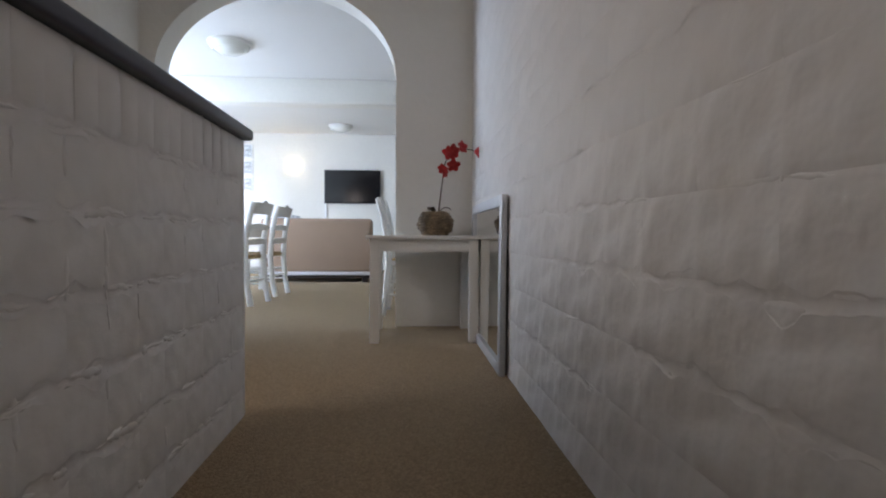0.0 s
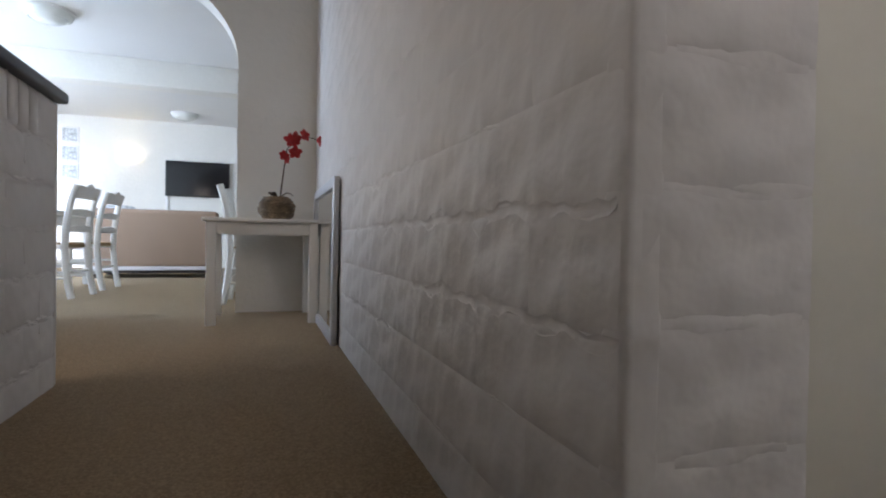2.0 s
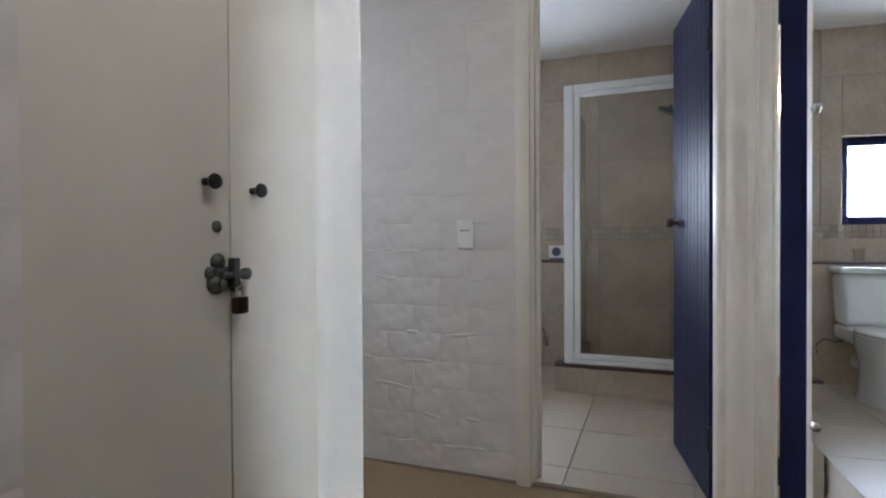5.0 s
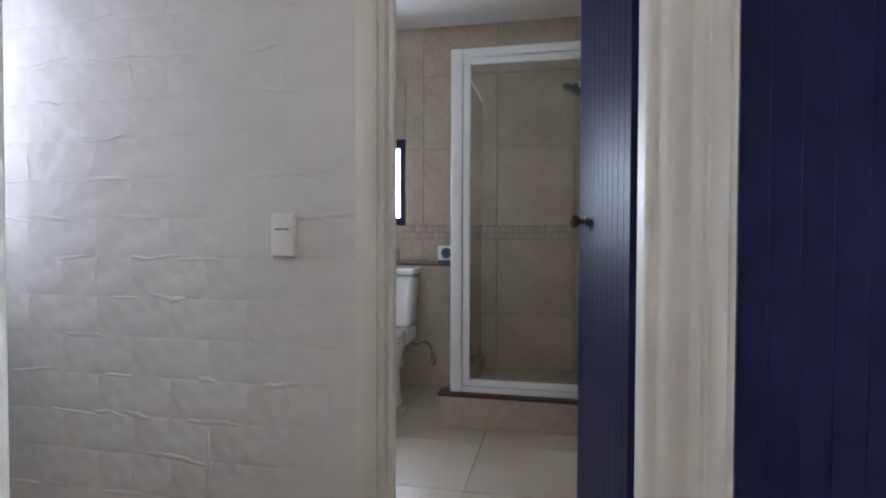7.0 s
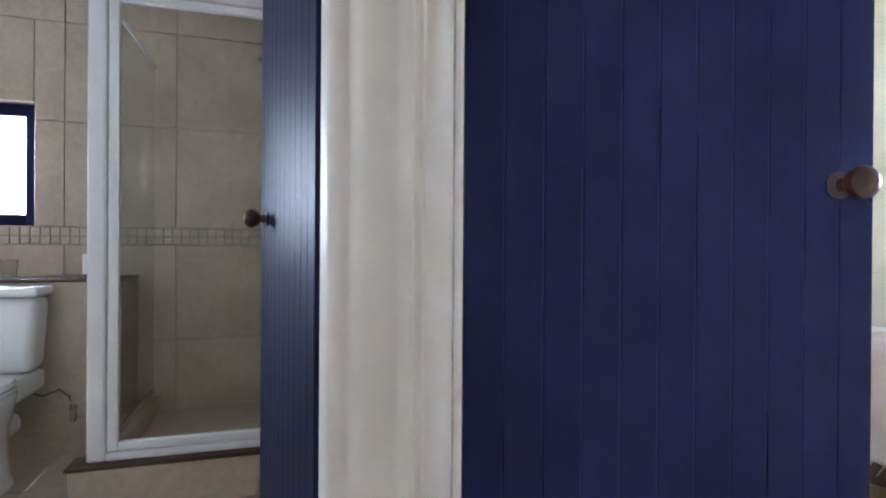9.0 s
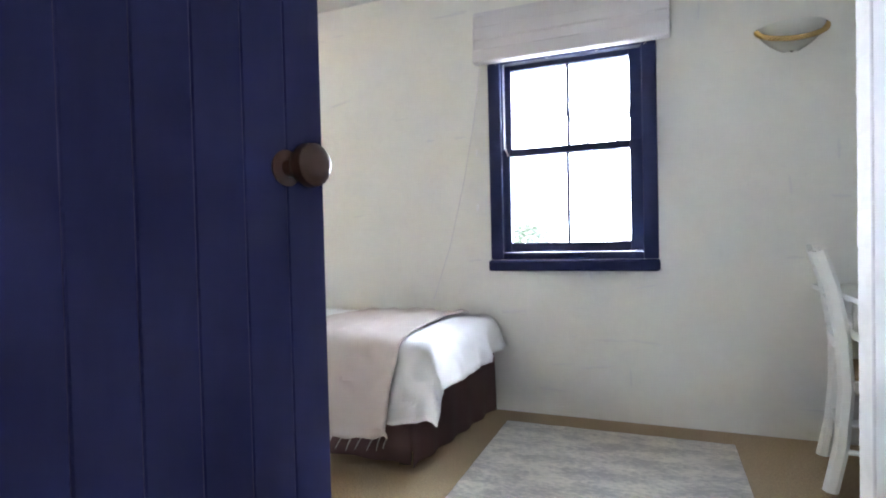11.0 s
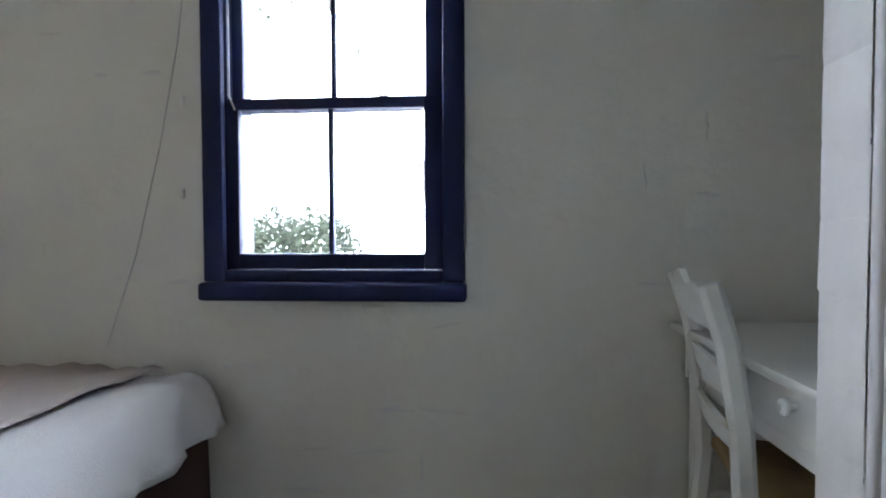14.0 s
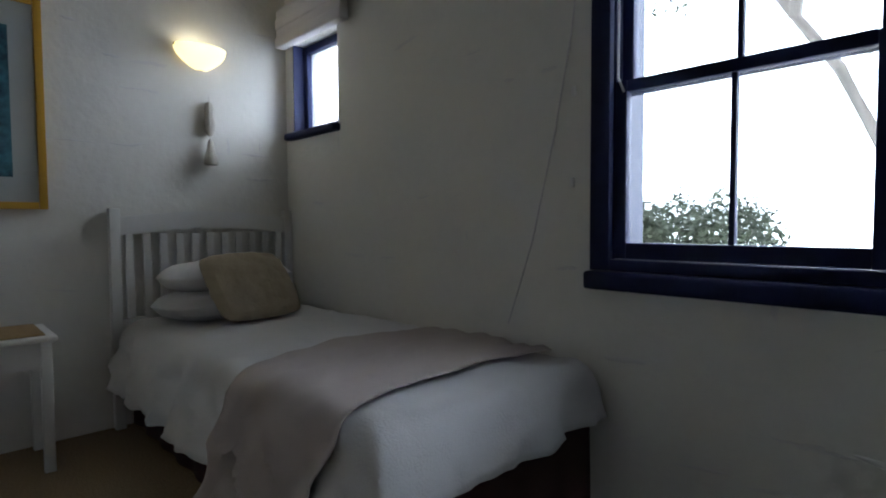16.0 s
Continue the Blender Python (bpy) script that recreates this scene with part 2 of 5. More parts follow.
def tube(points, radii, segs=10, bm=None):
    """A rounded tube along points; radii one number or one each."""
    bm = bm or bmesh.new()
    pts = [Vector(p) for p in points]
    if not isinstance(radii, (list, tuple)):
        radii = [radii] * len(pts)
    rings = []
    for i, p in enumerate(pts):
        d = (pts[min(i + 1, len(pts) - 1)] - pts[max(i - 1, 0)]).normalized()
        up = Vector((0, 0, 1)) if abs(d.z) < 0.9 else Vector((0, 1, 0))
        u = d.cross(up).normalized()
        w = d.cross(u)
        rings.append([bm.verts.new(p + radii[i] * (math.cos(2 * math.pi * k / segs) * u + math.sin(2 * math.pi * k / segs) * w)) for k in range(segs)])
    for a, b in zip(rings, rings[1:]):
        for k in range(segs):
            bm.faces.new((a[k], a[(k + 1) % segs], b[(k + 1) % segs], b[k]))
    bm.faces.new(rings[0][::-1])
    bm.faces.new(rings[-1])
    bmesh.ops.recalc_face_normals(bm, faces=bm.faces)
    return bm


def bar(points, w, d, side=(1, 0, 0), bm=None):
    """A bar of rectangular section along points; side is the direction of its width w."""
    bm = bm or bmesh.new()
    pts = [Vector(p) for p in points]
    s = Vector(side).normalized()
    rings = []
    for i, p in enumerate(pts):
        t = (pts[min(i + 1, len(pts) - 1)] - pts[max(i - 1, 0)]).normalized()
        n = t.cross(s).normalized()
        c = 0.25
        prof = [(-w / 2, -d / 2 + c * d), (-w / 2 + c * d, -d / 2), (w / 2 - c * d, -d / 2), (w / 2, -d / 2 + c * d), (w / 2, d / 2 - c * d), (w / 2 - c * d, d / 2), (-w / 2 + c * d, d / 2), (-w / 2, d / 2 - c * d)]
        rings.append([bm.verts.new(p + a * s + b * n) for a, b in prof])
    for a, b in zip(rings, rings[1:]):
        for k in range(8):
            bm.faces.new((a[k], a[(k + 1) % 8], b[(k + 1) % 8], b[k]))
    bm.faces.new(rings[0][::-1])
    bm.faces.new(rings[-1])
    bmesh.ops.recalc_face_normals(bm, faces=bm.faces)
    return bm


def smooth(me, angle=0.6):
    for p in me.polygons:
        p.use_smooth = True
    me.set_sharp_from_angle(angle=angle)


def part(name, bm, material, parent=None, label="", m=None):
    """One mesh object, under a thing or a part."""
    me = bpy.data.meshes.new(name)
    bm.to_mesh(me)
    bm.free()
    me.materials.append(material)
    smooth(me)
    ob = new(name, me)
    if parent:
        ob.parent = parent
    if m is not None:
        ob.matrix_basis = m
    return tagged(ob, label)


def thing(name, label, category, group="", m=None, kind=""):
    e = new(name)
    e.empty_display_size = 0.1
    if m is not None:
        e.matrix_basis = m
    return tagged(e, label, category, group, kind)


def setting(name, bm, material, label="", category=""):
    return tagged(part(name, bm, material), label, category, kind="structure")


def wall_x(name, x0, x1, y0, y1, z0, z1, holes=(), material=None, label=""):
    """A wall of thickness x0..x1 along y; holes (y0, y1, z0, z1) go through it."""
    return wall(name, x0, x1, y0, y1, z0, z1, holes, material or PAINT, label, True)


def wall_y(name, y0, y1, x0, x1, z0, z1, holes=(), material=None, label=""):
    return wall(name, y0, y1, x0, x1, z0, z1, holes, material or PAINT, label, False)


def wall(name, t0, t1, a0, a1, z0, z1, holes, material, label, along_y):
    bm = bmesh.new()
    def piece(p, q, r, s):
        if q - p > 1e-4 and s - r > 1e-4:
            box(bm, *((t0, t1, p, q) if along_y else (p, q, t0, t1)), r, s)
    at = a0
    for h in sorted(holes):
        piece(at, h[0], z0, z1)
        piece(h[0], h[1], z0, h[2])
        piece(h[0], h[1], h[3], z1)
        at = h[1]
    piece(at, a1, z0, z1)
    return setting(name, bm, material, label, "wall")


# ---- structure ----
U = 0.45            # raised floor of corridor and living room
TOP = 2.95          # ceiling of corridor and living room
LOW = 2.58          # ceiling of the lower rooms
XR = 0.667          # corridor's long wall
YC = 0.675          # cupboard front
XE = 2.745          # end wall of the passage
YS = -0.465         # south wall of the passage
YT = -0.515         # bedroom side of that wall
YB = -3.70          # window wall of the bedroom
XB = 5.2            # east wall of bathroom and bedroom
YA = 4.126          # arch wall

bm = box(bmesh.new(), -1.74, XE, YS, 1.75, -0.2, 0.0)
setting("floor_hall", bm, CARPET, "tan looped-pile carpet of the lower passage", "floor")
bm = box(bmesh.new(), -4.4, XR, 1.02, 10.3, U - 0.3, U)
setting("floor_living", bm, CARPET, "tan looped-pile carpet of corridor and living room", "floor")
box_r = box(bmesh.new(), XR, 3.0, YA, 10.3, U - 0.3, U)
setting("floor_living_east", box_r, CARPET, "tan looped-pile carpet in the living room", "floor")
for k, (y0, z1) in enumerate(((0.76, 0.30), (0.50, 0.15))):
    setting(f"step_{k + 1}", boxm(-0.402, XR, y0, y0 + 0.262, 0.0, z1, bev=0.012), CARPET, "carpeted step up to the corridor", "step")
setting("floor_bedroom", box(bmesh.new(), 0.6, XB, YB, YS, -0.2, 0.0), CARPET, "tan carpet of the bedroom", "floor")

# corridor's long wall with the cupboard block behind it
wall_x("wall_corridor", XR + 0.012, XR + 0.16, 0.512, YA, 0, TOP, label="white painted rough blockwork wall")
wall_y("wall_block_front", 0.512, 0.69, XR + 0.16, 0.94, 0, TOP, label="white painted rough blockwork pier")
setting("wall_cupboard_back", box(bmesh.new(), 0.827, 2.04, 1.22, 1.3, 0, TOP), PAINT, "white cupboard back wall", "wall")
setting("wall_block_pier", box(bmesh.new(), 1.77, 2.04, YC, 1.22, 0, TOP, bev=0.05, seg=5), PAINT, "white plastered pier beside the cupboard", "wall")
setting("wall_above_cupboard", box(bmesh.new(), 0.94, 1.77, YC + 0.01, 1.22, 2.3, TOP), PAINT, "white wall above the cupboard", "wall")
wall_y("wall_passage_end", 1.75, 1.85, XR + 0.16, XE, 0, TOP, [(2.45, 2.72, 0.9, 2.1)], label="white wall closing the passage, with a window opening")
# end wall with the bathroom doorway
BY0, BY1 = -0.44, 0.32
wall_x("wall_passage_east", XE + 0.012, XE + 0.11, YT, 1.85, 0, TOP, [(BY0, BY1, 0, 2.06)], label="white painted brick wall round the bathroom doorway")
# south wall with the bedroom doorway
DX0, DX1 = 1.755, 2.53
# first hole is an added, unseen opening for the south fill lamp
wall_y("wall_passage_south", YT, YS, -1.74, XE + 0.012, 0, TOP, [(0.70, 1.36, 1.96, 2.48), (DX0, DX1, 0, 2.06)], label="white painted wall round the bedroom doorway")
wall_y("wall_bath_south", YT, YS, XE + 0.11, XB, 0, LOW, label="wall between bathroom and bedroom")
# bathroom
wall_x("wall_bath_east", XB + 0.01, XB + 0.2, YS, 1.9, 0, LOW, [(0.93, 1.58, 1.12, 1.78)], GROUT, "tiled bathroom wall with a small window")
wall_y("wall_bath_north", 1.9, 2.0, XE + 0.11, XB + 0.2, 0, LOW, material=GROUT, label="tiled bathroom wall")
setting("floor_bath", box(bmesh.new(), XE, XB, YS, 1.9, -0.2, 0.012), GROUT, "grouted bathroom floor", "floor")
setting("ceiling_bath", box(bmesh.new(), XE + 0.11, XB + 0.2, YS - 0.1, 2.0, LOW, LOW + 0.12), CEIL, "white bathroom ceiling", "ceiling")
# bedroom
WX0, WX1, WZ0, WZ1 = 2.046, 2.974, 0.86, 2.12
SX0, SX1, SZ0, SZ1 = 4.60, 5.10, 1.64, 2.2
wall_y("wall_bedroom_south", YB - 0.22, YB, 0.6, XB + 0.2, 0, LOW, [(WX0 + 0.06, WX1 - 0.06, WZ0 + 0.07, WZ1 - 0.04), (SX0, SX1, SZ0, SZ1)], label="white painted bedroom wall with a sash window")
wall_x("wall_bedroom_east", XB, XB + 0.2, YB, YT, 0, LOW, label="white painted rough bedroom wall behind the bed")
wall_x("wall_bedroom_west", 0.5, 0.6, YB - 0.22, YT, 0, LOW, label="white painted bedroom wall")
setting("ceiling_bedroom", box(bmesh.new(), 0.5, XB + 0.2, YB - 0.22, YT, LOW, LOW + 0.12), CEIL, "white bedroom ceiling", "ceiling")
# hall ceiling, west wall, arch wall
setting("ceiling_hall", box(bmesh.new(), -1.74, XE + 0.11, YS - 0.1, YA, TOP, TOP + 0.12), CEIL, "white corridor ceiling", "ceiling")
# the high opening is added to let the west fill lamp in
wall_x("wall_west", -1.74, -1.64, YS - 0.1, YA, 0, TOP, [(1.25, 2.25, 1.75, 2.55)], label="white painted wall beyond the half wall")
AX0, AX1 = -1.54, 0.12
bm = bmesh.new()
cx, hw, spring, rise = (AX0 + AX1) / 2, (AX1 - AX0) / 2, 2.22, 0.65
box(bm, -4.4, AX0, YA, YA + 0.22, U - 0.1, TOP)
box(bm, AX1, 3.0, YA, YA + 0.22, U - 0.1, TOP)
N = 28
for i in range(N):
    a0, a1 = math.pi * i / N, math.pi * (i + 1) / N
    q = [(cx + hw * math.cos(a0), spring + rise * math.sin(a0)), (cx + hw * math.cos(a1), spring + rise * math.sin(a1))]
    lo = [(q[0][0], y, q[0][1]) for y in (YA, YA + 0.22)] + [(q[1][0], y, q[1][1]) for y in (YA, YA + 0.22)]
    hi = [(x, y, TOP) for x, y, z in lo]
    v = [bm.verts.new(p) for p in lo + hi]
    for f in ((0, 2, 3, 1), (4, 5, 7, 6), (0, 4, 6, 2), (1, 3, 7, 5)):
        bm.faces.new([v[k] for k in f])
bmesh.ops.recalc_face_normals(bm, faces=bm.faces)
bmesh.ops.remove_doubles(bm, verts=bm.verts[:], dist=1e-5)
setting("wall_arch", bm, PAINT, "cream plastered wall with a round arched opening", "wall")
# living room shell
wall_y("wall_living_north", 10.3, 10.45, -4.4, 3.0, U - 0.1, TOP, label="white painted living room wall")
wall_x("wall_living_east", 3.0, 3.15, YA, 10.45, U - 0.1, TOP, label="white living room wall")
wall_x("wall_living_west", -4.55, -4.4, YA, 10.45, U - 0.1, TOP, [(4.6, 8.2, 0.8, 2.7)], label="living room wall with a wide window opening")
setting("ceiling_living", box(bmesh.new(), -4.55, 3.15, YA, 10.45, TOP, TOP + 0.12), CEIL, "white living room ceiling", "ceiling")
setting("trim_beam", boxm(-4.4, 3.0, 6.75, 7.0, 2.66, TOP, bev=0.01), PAINT, "white ceiling beam", "beam")


# unseen blocker, added so no sun patch falls on the passage floor
setting("wall_neighbour_north", box(bmesh.new(), 0.8, 2.85, 2.05, 2.15, 0, TOP + 0.9), PAINT, "added unseen wall keeping the sun out of the passage window", "wall")
# unseen screen, added behind the west fill lamp's opening
setting("wall_neighbour_west", box(bmesh.new(), -1.95, -1.85, YS - 0.2, YA, 0, TOP), PAINT, "added unseen wall screening the west fill opening from outdoors", "wall")

# half wall with its cap
setting("wall_half", box(bmesh.new(), -0.51, -0.402, -0.40, 2.235, 0, 1.445), PAINT, "white painted rough brick half wall", "wall")
setting("trim_half_wall_cap", boxm(-0.55, -0.364, -0.40, 2.275, 1.445, 1.485, bev=0.012, seg=3), CAPWOOD, "dark painted wooden cap on the half wall", "wall cap")


# ---- doors and frames ----
def casing(name, axis, plane, a0, a1, top, depth, side):
    """Moulded door lining and casing round a doorway; side is +1 or -1, where the casing stands proud."""
    e = thing(name, "cream painted wooden door frame with moulded edges", "door frame", kind="structure")
    def put(nm, p, q, r, s, z0, z1, bev=0.006):
        part(nm, boxm(p, q, r, s, z0, z1, bev=bev) if axis == "x" else boxm(r, s, p, q, z0, z1, bev=bev), JAMB, e)
    t0, t1 = sorted((plane, plane + depth))
    f0, f1 = sorted((plane + 0.004 * side, plane + 0.028 * side))
    for a, b, nm in ((a0, a0 + 0.03, "jamb"), (a1 - 0.03, a1, "jamb")):
        put(nm, t0, t1, a, b, 0, top)
    put("head", t0, t1, a0 + 0.03, a1 - 0.03, top - 0.03, top)
    mid = (t0 + t1) / 2 + 0.004
    put("stop", mid - 0.02, mid + 0.012, a0 + 0.03, a0 + 0.045, 0, top - 0.03, 0.004)
    put("stop", mid - 0.02, mid + 0.012, a1 - 0.045, a1 - 0.03, 0, top - 0.03, 0.004)
    return e, put, (f0, f1)


e, put, (f0, f1) = casing("door_frame_bath", "x", XE + 0.002, BY0, BY1, 2.06, 0.112, -1)
put("architrave", f0, f1, BY1 - 0.018, BY1 + 0.045, 0, 2.11, 0.009)
put("architrave", XE - 0.040, XE - 0.002, BY0 - 0.020, BY0 + 0.018, 0, 2.11, 0.009)
put("architrave_head", f0, f1, BY0 + 0.018, BY1 - 0.018, 2.045, 2.11, 0.009)
e, put, (f0, f1) = casing("door_frame_bedroom", "y", YT - 0.002, DX0, DX1, 2.06, YS - YT + 0.004, 1)
bm = bmesh.new()
line = [(2.66, -0.362), (2.562, -0.362), (2.554, -0.365), (2.549, -0.371), (2.548, -0.380), (2.549, -0.389), (2.545, -0.395), (2.537, -0.399), (2.530, -0.406), (2.526, -0.417), (2.524, -0.432), (2.525, -0.446), (2.522, -0.452), (2.515, -0.456), (2.511, -0.4625), (2.66, -0.4625)]
lo, hi = ([bm.verts.new((x, y, z)) for x, y in line] for z in (0.0, 2.11))
for k in range(len(line)):
    bm.faces.new((lo[k], lo[(k + 1) % len(line)], hi[(k + 1) % len(line)], hi[k]))
bm.faces.new(lo[::-1])
bm.faces.new(hi)
bmesh.ops.recalc_face_normals(bm, faces=bm.faces)
put("bead", -0.531, -0.5175, DX1 - 0.028, DX1 - 0.002, 0, 2.05, 0.004)
part("architrave", bm, JAMB, e, "moulded cream architrave with soft beads")
put("architrave", YS + 0.004, YS + 0.026, DX0 - 0.03, DX0 + 0.018, 0, 2.11, 0.009)
put("architrave_head", YS + 0.004, YS + 0.026, DX0 + 0.018, DX1 - 0.018, 2.045, 2.11, 0.009)


def knob_bm(axis_sign=1, size=1.0):
    s = size
    prof = [(0.022 * s, 0), (0.024 * s, 0.004 * s), (0.012 * s, 0.008 * s), (0.011 * s, 0.022 * s), (0.02 * s, 0.03 * s), (0.028 * s, 0.044 * s), (0.027 * s, 0.056 * s), (0.018 * s, 0.066 * s), (0.008 * s, 0.069 * s)]
    return lathe([(r, h * axis_sign) for r, h in prof], 20, "y")


def board_door(name, width, height, label, knob_sides=(1, -1), knob_z=1.085, inset=0.11):
    """Tongue-and-groove door: hinge at the origin, leaf along +x, faces at y = -0.02 and 0.02."""
    e = thing(name, label, "door", kind="structure")
    n = 11
    w = width / n
    part("core", boxm(0.004, width - 0.004, -0.0195, 0.0195, 0.01, height - 0.003), NAVY, e)
    for i in range(n):
        part("board", boxm(i * w + 0.0004, (i + 1) * w - 0.0004, -0.021, 0.021, 0.008, height, bev=0.0014, seg=1), NAVY, e)
    for s in knob_sides:
        part("knob", knob_bm(s, 0.84), BROWNWOOD, e, "dark turned wooden knob", pose(width - inset, 0.021 * s, knob_z))
    for z in (0.25, 1.75):
        part("hinge", tube([(-0.004, 0.024, z - 0.045), (-0.004, 0.024, z + 0.045)], 0.006, 8), BLACK, e)
    return e


d = board_door("door_bath", 0.615, 2.02, "open navy blue tongue-and-groove bathroom door")
d.matrix_basis = pose(2.80, BY0 + 0.056, 0.014, 0, 0, 9.7)
d = board_door("door_bedroom", 0.608, 2.03, "half-open navy blue tongue-and-groove bedroom door", (1, -1), 1.115, 0.058)
d.matrix_basis = pose(2.552, -0.5455, 0.008, 0, 0, -100.7)


# ---- corridor and passage things ----
e = thing("built_in_cupboard", "cream painted two-door built-in cupboard, padlocked shut", "cupboard")
for x0, x1, kx, kz in ((0.944, 1.449, 1.381, 1.136), (1.453, 1.766, 1.516, 1.129)):
    d = part("door", boxm(x0, x1, YC, YC + 0.022, 0.02, 2.29, bev=0.003), CREAM, e)
    prof = [(0.008, 0), (0.0075, -0.016), (0.014, -0.021), (0.0165, -0.027), (0.014, -0.033), (0.006, -0.036)]
    part("knob", lathe(prof, 18, "y", (kx, YC - 0.0005, kz)), BLACK, d, "round black metal knob")
    if x0 < 1:
        part("escutcheon", lathe([(0.012, 0), (0.012, -0.004), (0.006, -0.008)], 14, "y", (1.41, YC - 0.0005, 1.047)), STEEL, d)
hb = bmesh.new()
lathe([(0.017, 0), (0.018, -0.006), (0.013, -0.012), (0.005, -0.015)], 14, "y", (1.410, YC - 0.0005, 0.974), hb)
lathe([(0.021, 0), (0.022, -0.007), (0.015, -0.016), (0.006, -0.019)], 16, "y", (1.404, YC - 0.0005, 0.930), hb)
lathe([(0.014, 0), (0.014, -0.006), (0.009, -0.012)], 12, "y", (1.392, YC - 0.0005, 0.952), hb)
lathe([(0.009, -0.018), (0.010, -0.026), (0.004, -0.030)], 10, "y", (1.404, YC, 0.930), hb)
box(hb, 1.395, 1.462, YC - 0.016, YC - 0.001, 0.934, 0.962, 0.004)
box(hb, 1.428, 1.443, YC - 0.034, YC - 0.012, 0.918, 0.982, 0.004)
tube([(1.40, YC - 0.024, 0.947), (1.47, YC - 0.024, 0.947)], 0.008, 8, hb)
lathe([(0.012, 0), (0.013, -0.012), (0.006, -0.018)], 12, "y", (1.473, YC - 0.014, 0.947), hb)
lathe([(0.012, 0), (0.013, -0.014), (0.006, -0.020)], 12, "y", (1.452, YC - 0.004, 0.922), hb)
part("hasp", hb, STEEL, e, "galvanised steel hasp and staple")
tb = tube([(1.427, YC - 0.038, 0.898), (1.427, YC - 0.038, 0.918), (1.435, YC - 0.038, 0.928), (1.443, YC - 0.038, 0.918), (1.443, YC - 0.038, 0.898)], 0.003, 8)
lock = thing("padlock", "small aged brass padlock hanging from the cupboard hasp", "padlock")
part("shackle", tb, CHROME, lock)
part("body", boxm(1.419, 1.451, YC - 0.049, YC - 0.028, 0.866, 0.902, bev=0.005), BRASS, lock)

e = thing("light_switch", "white plastic double light switch on painted brick", "light switch")
part("plate", boxm(XE - 0.018, XE + 0.001, 0.549, 0.622, 0.985, 1.108, bev=0.006, seg=3), PLASTIC, e)
for y in (0.575, 0.597):
    part("slot", boxm(XE - 0.0190, XE - 0.0175, y - 0.0096, y + 0.0096, 1.0600, 1.0660), GROUT, e)
    part("rocker", boxm(XE - 0.0188, XE - 0.0175, y - 0.009, y + 0.009, 1.035, 1.058, bev=0.0005, seg=1), PLASTIC, e)

e = thing("wall_mirror", "frameless mirror screwed to the passage wall", "mirror", m=pose(1.14, YS + 0.002, 0, 0, 0, 2.6))
part("glass", boxm(0.0, 0.56, 0.0, 0.006, 0.645, 1.85, bev=0.002, seg=1), MIRROR, e)
for z in (0.68, 1.245):
    part("screw", lathe([(0.009, 0), (0.009, 0.004), (0.004, 0.008)], 14, "y", (0.535, 0.006, z)), CHROME, e)

# framed mirror on the floor, leaning on the corridor wall
e = thing("floor_mirror", "silver-framed mirror standing on the floor against the wall", "mirror", m=pose(XR - 0.026, 2.72, U, 0, 0.4, 0))
L, H, F = 1.08, 0.85, 0.055
part("mirror_glass", boxm(-0.004, 0.004, F - 0.005, L - F + 0.005, F - 0.005, H - F + 0.005), MIRROR, e)
for nm, a in (("frame_side", (0, F, 0, H)), ("frame_side", (L - F, L, 0, H)), ("frame_rail", (F, L - F, 0, F)), ("frame_rail", (F, L - F, H - F, H))):
    bm = boxm(-0.018, 0.012, a[0], a[1], a[2], a[3], bev=0.006)
    part(nm, bm, SILVER, e)
part("backing", boxm(0.0125, 0.017, 0.02, L - 0.02, 0.02, H - 0.02), BLACK, e)

# side table
e = thing("side_table", "white painted square-legged side table", "table", m=pose(0.305, 3.79, U))
W, D, HT = 0.70, 0.60, 0.655
part("tabletop", boxm(-W / 2, W / 2, -D / 2, D / 2, HT - 0.022, HT, bev=0.004), WHITE, e)
for sx in (-1, 1):
    for sy in (-1, 1):
        part("leg", boxm(*sorted((sx * (W / 2 - 0.022), sx * (W / 2 - 0.076))), *sorted((sy * (D / 2 - 0.022), sy * (D / 2 - 0.076))), 0, HT - 0.022, bev=0.003), WHITE, e)
for sy in (-1, 1):
    part("apron", boxm(-W / 2 + 0.076, W / 2 - 0.076, *sorted((sy * (D / 2 - 0.030), sy * (D / 2 - 0.052))), HT - 0.10, HT - 0.022), WHITE, e)
for sx in (-1, 1):
    part("apron", boxm(*sorted((sx * (W / 2 - 0.030), sx * (W / 2 - 0.052))), -D / 2 + 0.076, D / 2 - 0.076, HT - 0.10, HT - 0.022), WHITE, e)

# orchid in a wicker pot
e = thing("orchid", "red artificial orchid in a round wicker pot on the side table", "potted plant", m=pose(0.385, 3.78, U + HT))
pot = part("pot", lathe([(0.075, 0), (0.105, 0.03), (0.115, 0.075), (0.10, 0.125), (0.07, 0.155), (0.06, 0.15), (0.02, 0.145)], 26), WICKER, e, "round woven wicker pot")
for k in range(13):
    z = 0.006 + k * 0.0118
    t = z / 0.155
    r = 0.075 + 0.045 * math.sin(math.pi * min(1, t * 0.93 + 0.02)) - 0.006 * t
    pts = [((r + 0.004 * math.sin(5 * a + k)) * math.cos(a), (r + 0.004 * math.sin(5 * a + k)) * math.sin(a), z + 0.004 * math.sin(3 * a + k * 2)) for a in [2 * math.pi * i / 28 for i in range(29)]]
    part("strand", tube(pts, 0.006, 6), WICKER, pot)
stem = [(0.02, 0, 0.14), (0.028, 0, 0.22), (0.045, -0.01, 0.36), (0.06, -0.01, 0.47), (0.10, -0.01, 0.545), (0.17, -0.01, 0.57), (0.235, -0.015, 0.56), (0.275, -0.02, 0.535)]
part("stem", tube(stem, [0.005, 0.005, 0.0045, 0.004, 0.0035, 0.003, 0.003, 0.0025], 8), STEM, e)


